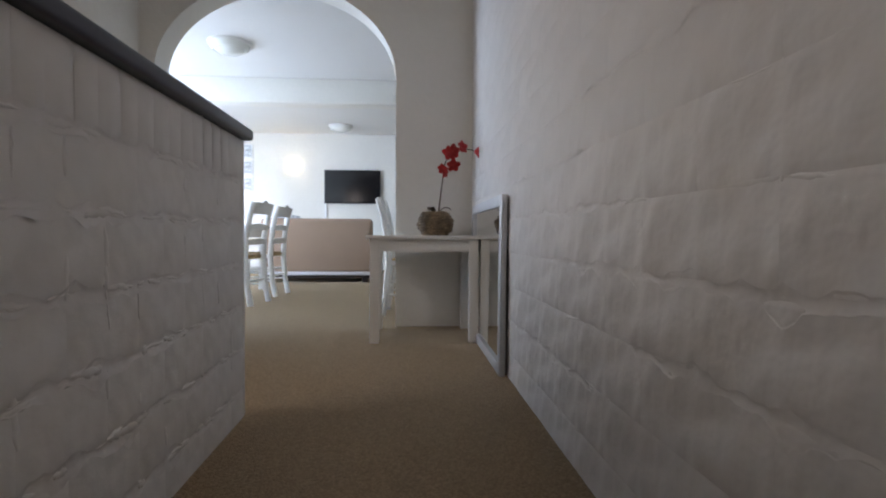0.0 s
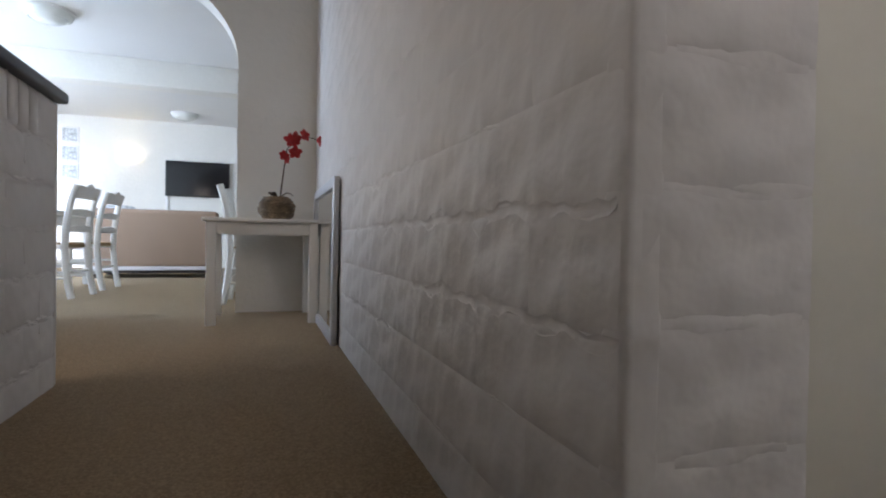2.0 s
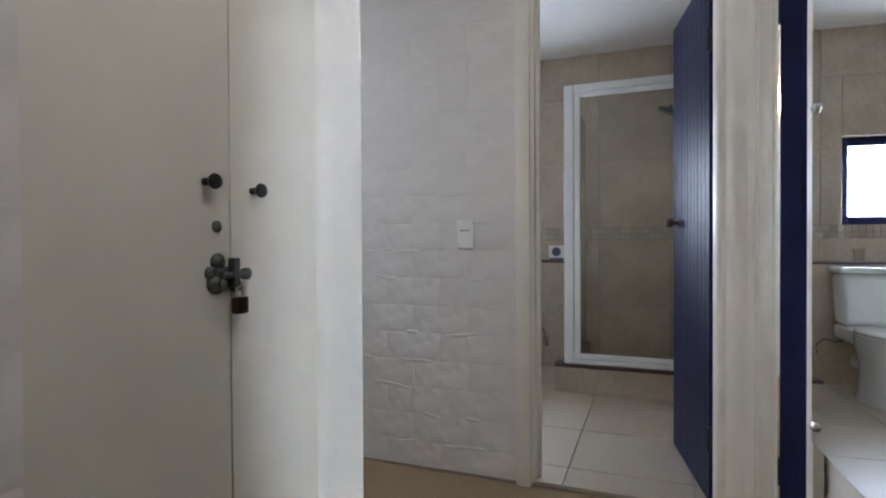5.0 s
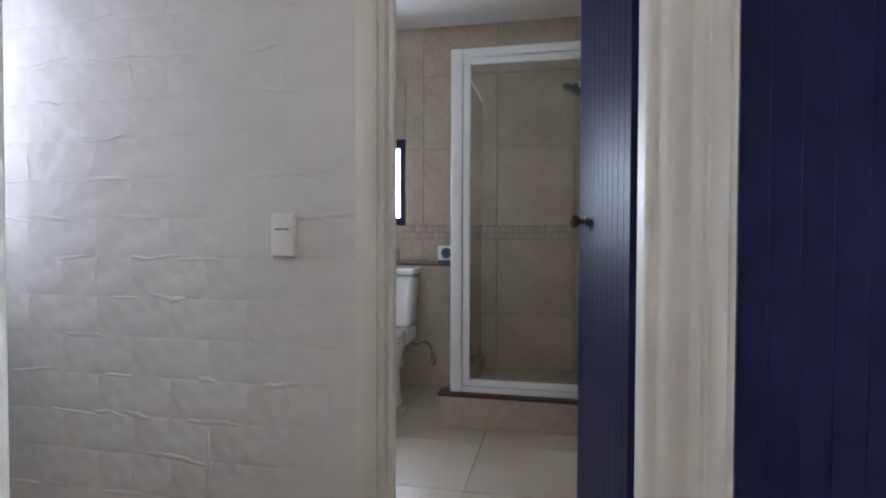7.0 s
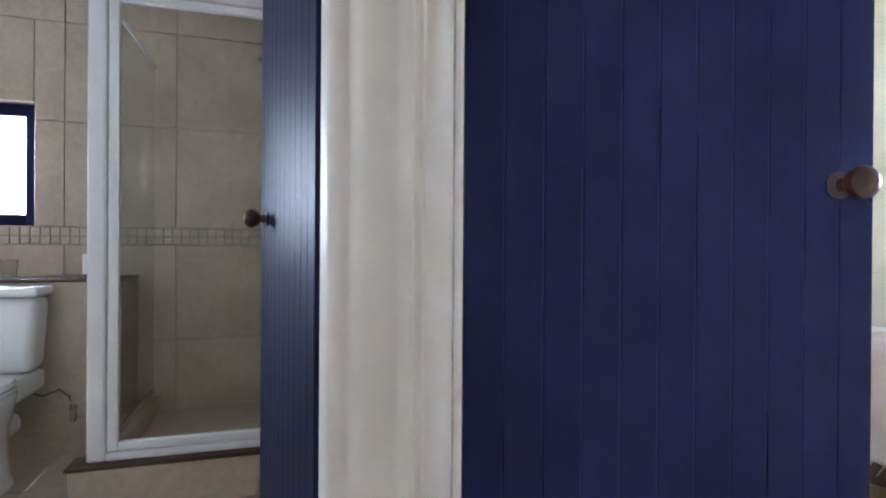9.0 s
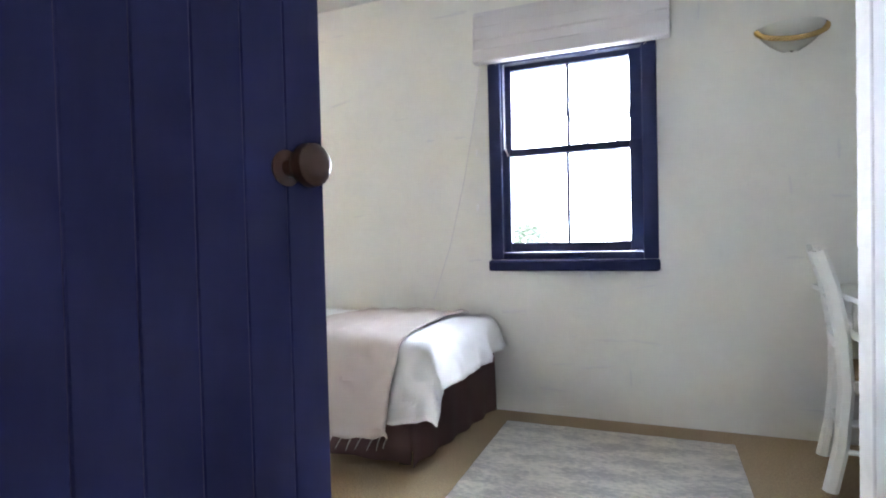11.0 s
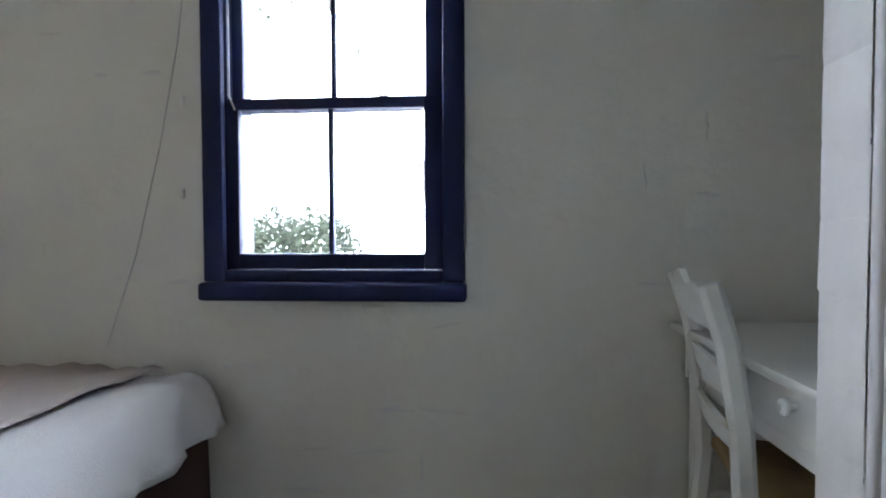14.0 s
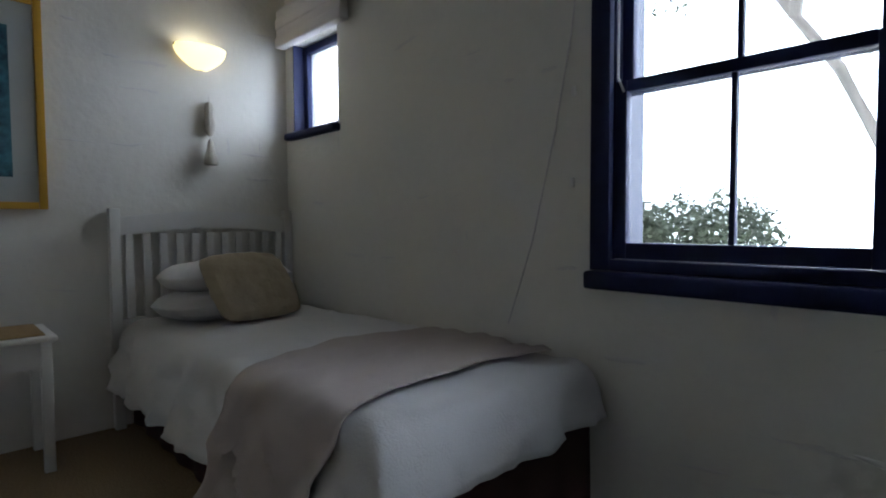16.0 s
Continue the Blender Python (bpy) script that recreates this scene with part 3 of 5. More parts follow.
def blossom(size, seed):
    bm = bmesh.new()
    rnd = random.Random(seed)
    for k in range(5):
        a = 2 * math.pi * k / 5 + rnd.uniform(-0.15, 0.15)
        rows = []
        for i in range(5):
            t = i / 4
            w = size * 0.42 * math.sin(math.pi * (0.12 + 0.80 * t)) ** 0.8
            row = []
            for j in range(-2, 3):
                p = Vector((j / 2 * w, t * size, 0.22 * size * math.sin(t * 2.2) - 0.1 * size * abs(j / 2) ** 2 + rnd.uniform(-1, 1) * size * 0.02))
                p.rotate(Euler((0, 0, a)))
                row.append(bm.verts.new(p))
            rows.append(row)
        for r0, r1 in zip(rows, rows[1:]):
            for j in range(4):
                bm.faces.new((r0[j], r0[j + 1], r1[j + 1], r1[j]))
    bmesh.ops.solidify(bm, geom=bm.faces[:], thickness=0.0012)
    lathe([(0.1 * size, 0), (0.13 * size, 0.08 * size), (0.05 * size, 0.2 * size)], 8, bm=bm)
    return bm


for k, (x, y, z, s, rx, rz) in enumerate(((0.042, -0.03, 0.43, 0.038, 80, 20), (0.060, -0.03, 0.405, 0.030, 95, -40), (0.115, -0.035, 0.455, 0.048, 78, -20), (0.082, -0.04, 0.53, 0.054, 72, 25), (0.112, -0.035, 0.545, 0.05, 88, -25), (0.172, -0.03, 0.575, 0.043, 75, 35))):
    part("flower", blossom(s, k), PETAL, e, m=pose(x, y, z, rx, 0, rz))
for x, y, z in ((0.268, -0.02, 0.548), (0.284, -0.02, 0.525), (0.278, -0.018, 0.560)):
    part("bud", lathe([(0.003, -0.02), (0.014, -0.01), (0.017, 0.003), (0.010, 0.016), (0.002, 0.021)], 10, "z", (x, y, z)), PETAL, e)
for a in (20, 150, 260):
    bm = bmesh.new()
    rows = []
    for i in range(6):
        t = i / 5
        w = 0.022 * math.sin(math.pi * (0.15 + 0.8 * t))
        rows.append([bm.verts.new((j * w, 0.02 + t * 0.085, 0.145 + 0.035 * math.sin(t * 2.6) + 0.006 * abs(j))) for j in (-1, 0, 1)])
    for r0, r1 in zip(rows, rows[1:]):
        for j in range(2):
            bm.faces.new((r0[j], r0[j + 1], r1[j + 1], r1[j]))
    bmesh.ops.solidify(bm, geom=bm.faces[:], thickness=0.002)
    part("leaf", bm, STEM, e, m=pose(0, 0, 0, 0, 0, a))


# ---- ladder-back chairs ----
def ladder_chair(name, label, group, m, seat_mat):
    """Origin on the floor under the seat; the chair faces -x, its back stands at +x."""
    e = thing(name, label, "chair", group, m)
    hw, sd = 0.205, 0.20
    for s in (-1, 1):
        y = s * hw
        path = [(sd + 0.055, y, 0.0), (sd + 0.02, y, 0.18), (sd, y, 0.42), (sd + 0.012, y, 0.62), (sd + 0.045, y, 0.82), (sd + 0.085, y, 0.955)]
        part("back_post", bar(path, 0.037, 0.054, (0, 1, 0)), WHITE, e)
        part("front_leg", boxm(-sd - 0.018, -sd + 0.018, y - 0.018, y + 0.018, 0, 0.455, bev=0.006), WHITE, e)
        for z in (0.17, 0.28):
            part("side_stretcher", tube([(-sd, y, z), (sd + 0.01, y, z)], 0.011, 8), WHITE, e)
        part("seat_rail", boxm(-sd + 0.018, sd - 0.02, y - 0.014, y + 0.014, 0.41, 0.45, bev=0.004), WHITE, e)
    part("front_stretcher", tube([(-sd, -hw, 0.23), (-sd, hw, 0.23)], 0.011, 8), WHITE, e)
    part("back_stretcher", tube([(sd + 0.015, -hw, 0.22), (sd + 0.015, hw, 0.22)], 0.011, 8), WHITE, e)
    for z0, z1, x, crest in ((0.56, 0.605, 0.212, 0), (0.70, 0.745, 0.225, 0), (0.845, 0.93, 0.262, 1)):
        bm = bmesh.new()
        n = 14
        rows = []
        for i in range(n + 1):
            t = i / n
            y = -hw + 2 * hw * t
            bow = 0.018 * math.sin(math.pi * t)
            top = z1 + (0.035 * math.sin(math.pi * t) + 0.012 * math.sin(5 * math.pi * t) if crest else 0.014 * math.sin(math.pi * t))
            rows.append([bm.verts.new((x + bow + dx, y, z)) for dx, z in ((-0.009, z0), (0.009, z0), (0.009 + (0.03 if crest else 0.01), top), (-0.009 + (0.03 if crest else 0.01), top))])
        for r0, r1 in zip(rows, rows[1:]):
            for j in range(4):
                bm.faces.new((r0[j], r0[(j + 1) % 4], r1[(j + 1) % 4], r1[j]))
        bm.faces.new(rows[0])
        bm.faces.new(rows[-1][::-1])
        bmesh.ops.recalc_face_normals(bm, faces=bm.faces)
        part("crest_rail" if crest else "slat", bm, WHITE, e)
    seat = bmesh.new()
    box(seat, -sd + 0.01, sd - 0.01, -hw + 0.012, hw - 0.012, 0.425, 0.462, 0.014)
    part("seat", seat, seat_mat, e, "woven rush seat")
    return e


ch = ladder_chair("dining_chair", "white painted ladder-back chair with a rush seat at the dining table", "dining chairs", pose(-1.43, 5.48, U, 0, 0, -8), RUSH)
copy_thing(ch, pose(-1.40, 6.25, U, 0, 0, -6))
far = copy_thing(ch, pose(0.27, 4.82, U, 0, 0, 176))

e = thing("dining_table", "long white dining table beside the chairs", "table", m=pose(-1.95, 6.0, U))
part("tabletop", boxm(-0.5, 0.5, -0.95, 0.95, 0.72, 0.755, bev=0.006), WHITE, e)
for sx in (-1, 1):
    part("apron", boxm(*sorted((sx * 0.42, sx * 0.44)), -0.86, 0.86, 0.62, 0.72), WHITE, e)
    for sy in (-1, 1):
        part("leg", boxm(sx * 0.43 - 0.04, sx * 0.43 + 0.04, sy * 0.87 - 0.04, sy * 0.87 + 0.04, 0, 0.72, bev=0.008), WHITE, e)

e = thing("sofa", "tan fabric-covered sofa seen from its straight back", "sofa", m=pose(-1.02, 8.15, U))
part("back", boxm(-0.76, 0.76, -0.42, -0.20, 0.13, 0.88, bev=0.06, seg=4), SOFA, e)
part("seat", boxm(-0.70, 0.70, -0.20, 0.40, 0.14, 0.46, bev=0.05, seg=3), SOFA, e)
for s in (-1, 1):
    part("arm", boxm(*sorted((s * 0.58, s * 0.76)), -0.20, 0.42, 0.13, 0.64, bev=0.05, seg=3), SOFA, e)
    for y in (-0.36, 0.34):
        part("foot", boxm(s * 0.66 - 0.04, s * 0.66 + 0.04, y - 0.04, y + 0.04, 0, 0.13, bev=0.006), DARKFOOT, e)
part("base", boxm(-0.72, 0.72, -0.39, 0.38, 0.06, 0.13), DARKFOOT, e)
part("hem", boxm(-0.765, 0.765, -0.425, -0.41, 0.10, 0.15, bev=0.005), BLIND, e, "pale lining hem of the sofa cover")

e = thing("wall_tv", "black flat-screen television on the white wall", "television", m=pose(-0.77, 10.3, 1.985))
part("case", boxm(-0.51, 0.51, -0.07, -0.025, -0.305, 0.305, bev=0.006), BLACK, e)
part("screen", boxm(-0.495, 0.495, -0.073, -0.069, -0.285, 0.292), TVBLACK, e)
part("bracket", boxm(-0.12, 0.12, -0.03, -0.001, -0.12, 0.12), BLACK, e)
tagged(part("tv_cable_cover", boxm(-1.28, -1.24, 10.27, 10.299, U + 0.35, 1.67, bev=0.004), PLASTIC), "white plastic cable cover below the television", "cable cover")


def ceiling_bowl(m):
    e = thing("ceiling_light", "round white ribbed glass ceiling light", "ceiling light", "living room ceiling lights", m)
    part("base", lathe([(0.20, 0), (0.20, -0.02), (0.19, -0.028)], 30), WHITE, e)
    part("bowl", lathe([(0.188, -0.028), (0.175, -0.06), (0.15, -0.078), (0.14, -0.075), (0.10, -0.10), (0.05, -0.112), (0.01, -0.114)], 30), LAMPGLASS, e)
    return e


c = ceiling_bowl(pose(-1.50, 5.62, TOP))
copy_thing(c, pose(-0.90, 9.5, TOP))

for k, z in enumerate((2.02, 2.32, 2.62)):
    e = thing("small_picture", "small square grey-blue print in a white frame", "picture", "stacked small pictures", pose(-2.69, 10.3, z))
    part("frame", boxm(-0.13, 0.13, -0.02, -0.001, -0.13, 0.13, bev=0.004), WHITE, e)
    part("print", boxm(-0.105, 0.105, -0.023, -0.0205, -0.105, 0.105), PRINT, e)

e = thing("picture_frame", "small dark-framed picture beyond the half wall", "picture", m=pose(-1.64, 3.05, 2.5))
part("frame", boxm(0.001, 0.02, -0.12, 0.12, -0.15, 0.15, bev=0.004), BROWNWOOD, e)
part("print", boxm(0.0205, 0.023, -0.095, 0.095, -0.125, 0.125), PRINT, e)


def wall_lamp(m, lit, rope):
    """Half-bowl wall lamp; origin on the wall, it stands out along +y."""
    e = thing("wall_lamp", "lit half-bowl glass wall lamp with brass studs" if lit else "unlit half-bowl glass wall lamp hung with a rope garland", "wall lamp", m=m)
    bm = bmesh.new()
    rows = []
    for i in range(9):
        v = i / 8
        r = 0.145 * math.cos(v * math.pi / 2 * 0.93) ** 0.75
        rows.append([bm.verts.new((r * math.cos(a), 0.75 * r * math.sin(a) + 0.004, 0.035 - 0.125 * v)) for a in [math.pi * k / 18 for k in range(19)]])
    for r0, r1 in zip(rows, rows[1:]):
        for k in range(18):
            bm.faces.new((r0[k], r0[k + 1], r1[k + 1], r1[k]))
    bmesh.ops.solidify(bm, geom=bm.faces[:], thickness=0.004)
    part("shade", bm, BULBGLOW if lit else LAMPGLASS, e)
    part("back_plate", boxm(-0.06, 0.06, 0.0005, 0.012, -0.05, 0.03, bev=0.004), WHITE, e)
    for x, z in ((-0.142, 0.03), (0.142, 0.03), (0, -0.085)):
        part("stud", lathe([(0.007, 0), (0.009, 0.006), (0.004, 0.012)], 10, "y", (x, 0.012, z)), BRASS, e)
    if rope:
        pts = []
        for i in range(61):
            t = i / 60
            a = math.pi * t
            pts.append((0.147 * math.cos(a), 0.115 * math.sin(a) + 0.006, 0.025 - 0.085 * math.sin(a)))
        for ph in (0, 1, 2):
            tw = [(p[0] + 0.006 * math.cos(i * 0.9 + ph * 2.1), p[1] + 0.006, p[2] + 0.006 * math.sin(i * 0.9 + ph * 2.1)) for i, p in enumerate(pts)]
            part("rope_strand", tube(tw, 0.0085, 6), ROPE, e, "twisted tan rope")
    return e


wall_lamp(pose(-1.83, 10.3, 2.32, 0, 0, 180), True, False)
bulb((-1.83, 10.2, 2.36), 0.35, 0.04)

# ---- bathroom ----
e = thing("corner_shower", "white-framed glass corner shower on a tiled kerb", "shower")
SX, SY = 4.18, 0.385
part("kerb", boxm(SX - 0.03, SX + 0.08, YS + 0.012, SY + 0.05, 0.013, 0.185, bev=0.004), TILE, e)
part("kerb", boxm(SX + 0.08, XB - 0.012, SY - 0.06, SY + 0.05, 0.013, 0.185, bev=0.004), TILE, e)
part("kerb_trim", boxm(SX - 0.04, SX + 0.085, YS + 0.012, SY + 0.06, 0.186, 0.202, bev=0.003), BROWNWOOD, e, "dark edging strip on the kerb")
part("tray", boxm(SX + 0.08, XB - 0.012, YS + 0.012, SY - 0.06, 0.013, 0.10), TILE, e)
part("corner_post", boxm(SX - 0.005, SX + 0.055, SY - 0.065, SY, 0.203, 2.05, bev=0.012, seg=3), ALU, e)
part("wall_post", boxm(SX, SX + 0.04, YS + 0.012, YS + 0.05, 0.203, 2.05, bev=0.006), ALU, e)
part("top_rail", boxm(SX, SX + 0.045, YS + 0.05, SY - 0.065, 2.005, 2.05, bev=0.006), ALU, e)
part("bottom_rail", boxm(SX, SX + 0.045, YS + 0.05, SY - 0.065, 0.203, 0.235, bev=0.006), ALU, e)
part("side_rail", boxm(SX + 0.055, XB - 0.012, SY - 0.036, SY - 0.024, 2.01, 2.03, bev=0.003), ALU, e)
part("side_rail", boxm(SX + 0.055, XB - 0.012, SY - 0.038, SY - 0.022, 0.203, 0.235, bev=0.004), CHROME, e)
pane = part("side_pane", boxm(SX + 0.055, XB - 0.012, SY - 0.033, SY - 0.027, 0.235, 2.01), SHOWERGLASS, e)
pane.visible_shadow = False
dr = part("shower_door", boxm(SX + 0.006, SX + 0.036, SY - 0.105, SY - 0.068, 0.238, 2.0, bev=0.006), ALU, e)
part("door_stile", boxm(SX + 0.006, SX + 0.036, YS + 0.054, YS + 0.088, 0.238, 2.0, bev=0.006), ALU, dr)
part("door_rail", boxm(SX + 0.006, SX + 0.036, YS + 0.088, SY - 0.105, 1.968, 2.0, bev=0.006), ALU, dr)
part("door_rail", boxm(SX + 0.006, SX + 0.036, YS + 0.088, SY - 0.105, 0.238, 0.272, bev=0.006), ALU, dr)
pane = part("door_pane", boxm(SX + 0.018, SX + 0.024, YS + 0.088, SY - 0.105, 0.272, 1.968), SHOWERGLASS, dr)
pane.visible_shadow = False
part("door_handle", tube([(SX, YS + 0.12, 1.28), (SX - 0.03, YS + 0.12, 1.28), (SX - 0.03, YS + 0.12, 1.40), (SX, YS + 0.12, 1.40)], 0.007, 8), CHROME, dr)
part("latch", boxm(SX - 0.012, SX + 0.006, YS + 0.10, YS + 0.13, 0.84, 0.86, bev=0.003), ALU, dr)
e = thing("shower_head", "round chrome shower head on a bent wall arm", "shower head")
part("arm", tube([(4.72, YS + 0.002, 2.02), (4.72, YS + 0.06, 2.03), (4.72, YS + 0.13, 2.01), (4.72, YS + 0.17, 1.97)], 0.010, 10), CHROME, e)
part("head", lathe([(0.012, 0.04), (0.02, 0.015), (0.075, 0.004), (0.08, -0.006), (0.07, -0.012)], 24), STEEL, e, m=pose(4.72, YS + 0.19, 1.945, 25, 0, 0))

e = thing("toilet", "white porcelain toilet with a closed lid under the window", "toilet", m=pose(4.845, 0.88, 0.014) @ Matrix.Diagonal((1.06, 0.88, 1.02, 1)))


def oval_loft(rings, n=28):
    """Closed loft of ovals (cx, half length, half width, z), long side along x."""
    bm = bmesh.new()
    rr = [[bm.verts.new((cx + a * math.cos(2 * math.pi * k / n) * (1.0 if math.cos(2 * math.pi * k / n) < 0 else 0.8), b * math.sin(2 * math.pi * k / n), z)) for k in range(n)] for cx, a, b, z in rings]
    for r0, r1 in zip(rr, rr[1:]):
        for k in range(n):
            bm.faces.new((r0[k], r0[(k + 1) % n], r1[(k + 1) % n], r1[k]))
    bm.faces.new(rr[0][::-1])
    bm.faces.new(rr[-1])
    bmesh.ops.recalc_face_normals(bm, faces=bm.faces)
    return bm


part("bowl", oval_loft([(-0.34, 0.225, 0.150, 0), (-0.34, 0.222, 0.147, 0.02), (-0.34, 0.205, 0.135, 0.05), (-0.34, 0.195, 0.130, 0.14), (-0.35, 0.20, 0.135, 0.22), (-0.37, 0.225, 0.155, 0.28), (-0.395, 0.262, 0.178, 0.34), (-0.40, 0.275, 0.187, 0.385), (-0.40, 0.275, 0.185, 0.40)]), PORCELAIN, e)
part("pan_back", boxm(-0.30, -0.01, -0.16, 0.16, 0.33, 0.43, bev=0.03, seg=3), PORCELAIN, e)
part("trap", tube([(-0.28, 0, 0.20), (-0.18, 0, 0.22), (-0.10, 0, 0.18), (-0.03, 0, 0.18)], [0.07, 0.065, 0.055, 0.055], 14), PORCELAIN, e)
part("seat", oval_loft([(-0.41, 0.275, 0.185, 0.402), (-0.41, 0.28, 0.19, 0.41), (-0.41, 0.275, 0.186, 0.42)]), PORCELAIN, e)
part("lid", oval_loft([(-0.41, 0.27, 0.182, 0.424), (-0.41, 0.278, 0.187, 0.432), (-0.41, 0.26, 0.175, 0.446), (-0.41, 0.15, 0.10, 0.452)]), PORCELAIN, e)
ct = bmesh.new()
box(ct, -0.185, -0.012, -0.185, 0.185, 0.43, 0.765, 0.045, 5)
for v in ct.verts:
    f = 0.86 + 0.14 * (v.co.z - 0.43) / 0.335
    v.co.y *= f
part("cistern", ct, PORCELAIN, e)
part("cistern_lid", boxm(-0.196, -0.005, -0.192, 0.192, 0.767, 0.808, bev=0.018, seg=4), PORCELAIN, e)
part("flush_button", lathe([(0.022, 0), (0.022, 0.006), (0.016, 0.009)], 16, "z", (-0.10, 0, 0.80)), CHROME, e)
e = thing("water_valve", "chrome angle valve with a flexible toilet hose", "valve")
part("hose", tube([(4.74, 0.79, 0.36), (4.76, 0.73, 0.33), (4.78, 0.67, 0.35), (4.80, 0.635, 0.31), (4.80, 0.62, 0.24)], 0.006, 8), STEEL, e)
part("valve", tube([(4.854, 0.62, 0.20), (4.80, 0.62, 0.20), (4.80, 0.62, 0.27)], 0.016, 10), CHROME, e)

setting("wall_bath_ledge", boxm(4.855, XB - 0.002, SY + 0.052, 1.888, 0.014, 0.848), TILE, "low tiled wall boxing in the pipes behind the toilet", "wall")
tagged(part("bath_ledge", boxm(4.84, XB - 0.003, SY + 0.052, 1.888, 0.849, 0.866, bev=0.004), BROWNWOOD), "dark-edged ledge on the low wall behind the toilet", "ledge")
tagged(part("ledge_box", boxm(4.88, 4.94, 0.49, 0.61, 0.867, 0.985, bev=0.004), PLASTIC), "small white and dark blue carton on the ledge", "box")
part("carton_patch", lathe([(0.036, 0), (0.036, -0.003)], 20, "x", (4.8795, 0.55, 0.935)), BLUEBOX, bpy.data.objects["ledge_box"], "round dark blue label patch")
part("carton_band", boxm(4.8762, 4.8795, 0.493, 0.607, 0.868, 0.885), BLUEBOX, bpy.data.objects["ledge_box"], "dark blue band along the foot")
tagged(part("drinking_glass", lathe([(0.028, 0), (0.034, 0.09), (0.031, 0.09), (0.026, 0.006)], 18, "z", (4.91, 0.92, 0.867)), SHOWERGLASS), "small clear tumbler standing on the ledge", "glass")
e = thing("ledge_plant", "small green plant in a white pot on the ledge", "potted plant", m=pose(4.95, 1.27, 0.867))
part("pot", lathe([(0.035, 0), (0.05, 0.10), (0.046, 0.10), (0.04, 0.085), (0.005, 0.085)], 20), PLASTIC, e)
rl = random.Random(3)
for k in range(16):
    a = rl.uniform(0, 6.28)
    ln = rl.uniform(0.06, 0.12)
    q = [(0.01 * math.cos(a), 0.01 * math.sin(a), 0.085), (0.035 * math.cos(a), 0.035 * math.sin(a), 0.085 + ln * 0.7), (0.06 * math.cos(a), 0.06 * math.sin(a), 0.085 + ln)]
    part("leaf", bar(q, 0.012, 0.002, (-math.sin(a), math.cos(a), 0)), LEAF, e)

e = thing("window_bath", "small navy-framed bathroom window with frosted glass", "window", kind="structure")
for nm, a in (("frame_side", (0.931, 0.99, 1.121, 1.779)), ("frame_side", (1.52, 1.579, 1.121, 1.779)), ("frame_rail", (0.99, 1.52, 1.121, 1.19)), ("frame_rail", (0.99, 1.52, 1.715, 1.779))):
    part(nm, boxm(XB + 0.06, XB + 0.12, *a, bev=0.006), NAVY, e)
pane = part("pane", boxm(XB + 0.088, XB + 0.094, 0.99, 1.52, 1.19, 1.715), FROST, e)
pane.visible_shadow = False
part("sill", boxm(XB + 0.0, XB + 0.06, 0.931, 1.579, 1.1205, 1.128), TILE, e)

# ---- bedroom ----
e = thing("window_bedroom", "navy-painted wooden sash window, four panes, bright daylight outside", "window", kind="structure")
for a in ((WX0, WX0 + 0.075), (WX1 - 0.075, WX1)):
    part("casing", boxm(*a, YB + 0.001, YB + 0.032, WZ0 + 0.045, WZ1, bev=0.006), NAVY_WIN, e)
part("casing_head", boxm(WX0 + 0.075, WX1 - 0.075, YB + 0.001, YB + 0.032, WZ1 - 0.07, WZ1, bev=0.006), NAVY_WIN, e)
part("apron", boxm(WX0 + 0.075, WX1 - 0.075, YB + 0.001, YB + 0.03, WZ0 + 0.045, WZ0 + 0.085, bev=0.005), NAVY_WIN, e)
part("sill", boxm(WX0 - 0.006, WX1 + 0.006, YB + 0.001, YB + 0.07, WZ0 - 0.02, WZ0 + 0.044, bev=0.016, seg=4), NAVY_WIN, e)
hx0, hx1, hz0, hz1 = WX0 + 0.06, WX1 - 0.06, WZ0 + 0.07, WZ1 - 0.04
for nm, a in (("lining", (hx0, hx0 + 0.02, hz0, hz1)), ("lining", (hx1 - 0.02, hx1, hz0, hz1)), ("lining", (hx0 + 0.02, hx1 - 0.02, hz0, hz0 + 0.015)), ("lining", (hx0 + 0.02, hx1 - 0.02, hz1 - 0.02, hz1))):
    part(nm, boxm(a[0], a[1], YB - 0.215, YB - 0.002, a[2], a[3]), NAVY_WIN, e)
GX0, GX1, MID = 2.188, 2.856, 1.535


def sash(y, z0, z1, bottom, top):
    s = part("sash", boxm(hx0 + 0.018, GX0, y - 0.02, y + 0.02, z0, z1, bev=0.004), NAVY_WIN, e)
    part("stile", boxm(GX1, hx1 - 0.018, y - 0.02, y + 0.02, z0, z1, bev=0.004), NAVY_WIN, s)
    part("rail", boxm(GX0, GX1, y - 0.02, y + 0.02, z0, z0 + bottom, bev=0.004), NAVY_WIN, s)
    part("rail", boxm(GX0, GX1, y - 0.02, y + 0.02, z1 - top, z1, bev=0.004), NAVY_WIN, s)
    mx = (GX0 + GX1) / 2
    part("glazing_bar", boxm(mx - 0.009, mx + 0.009, y - 0.014, y + 0.014, z0 + bottom, z1 - top, bev=0.003), NAVY_WIN, s)
    for a, b in ((GX0, mx - 0.009), (mx + 0.009, GX1)):
        p = part("pane", boxm(a, b, y - 0.002, y + 0.002, z0 + bottom, z1 - top), GLASS, s)
        p.visible_shadow = False


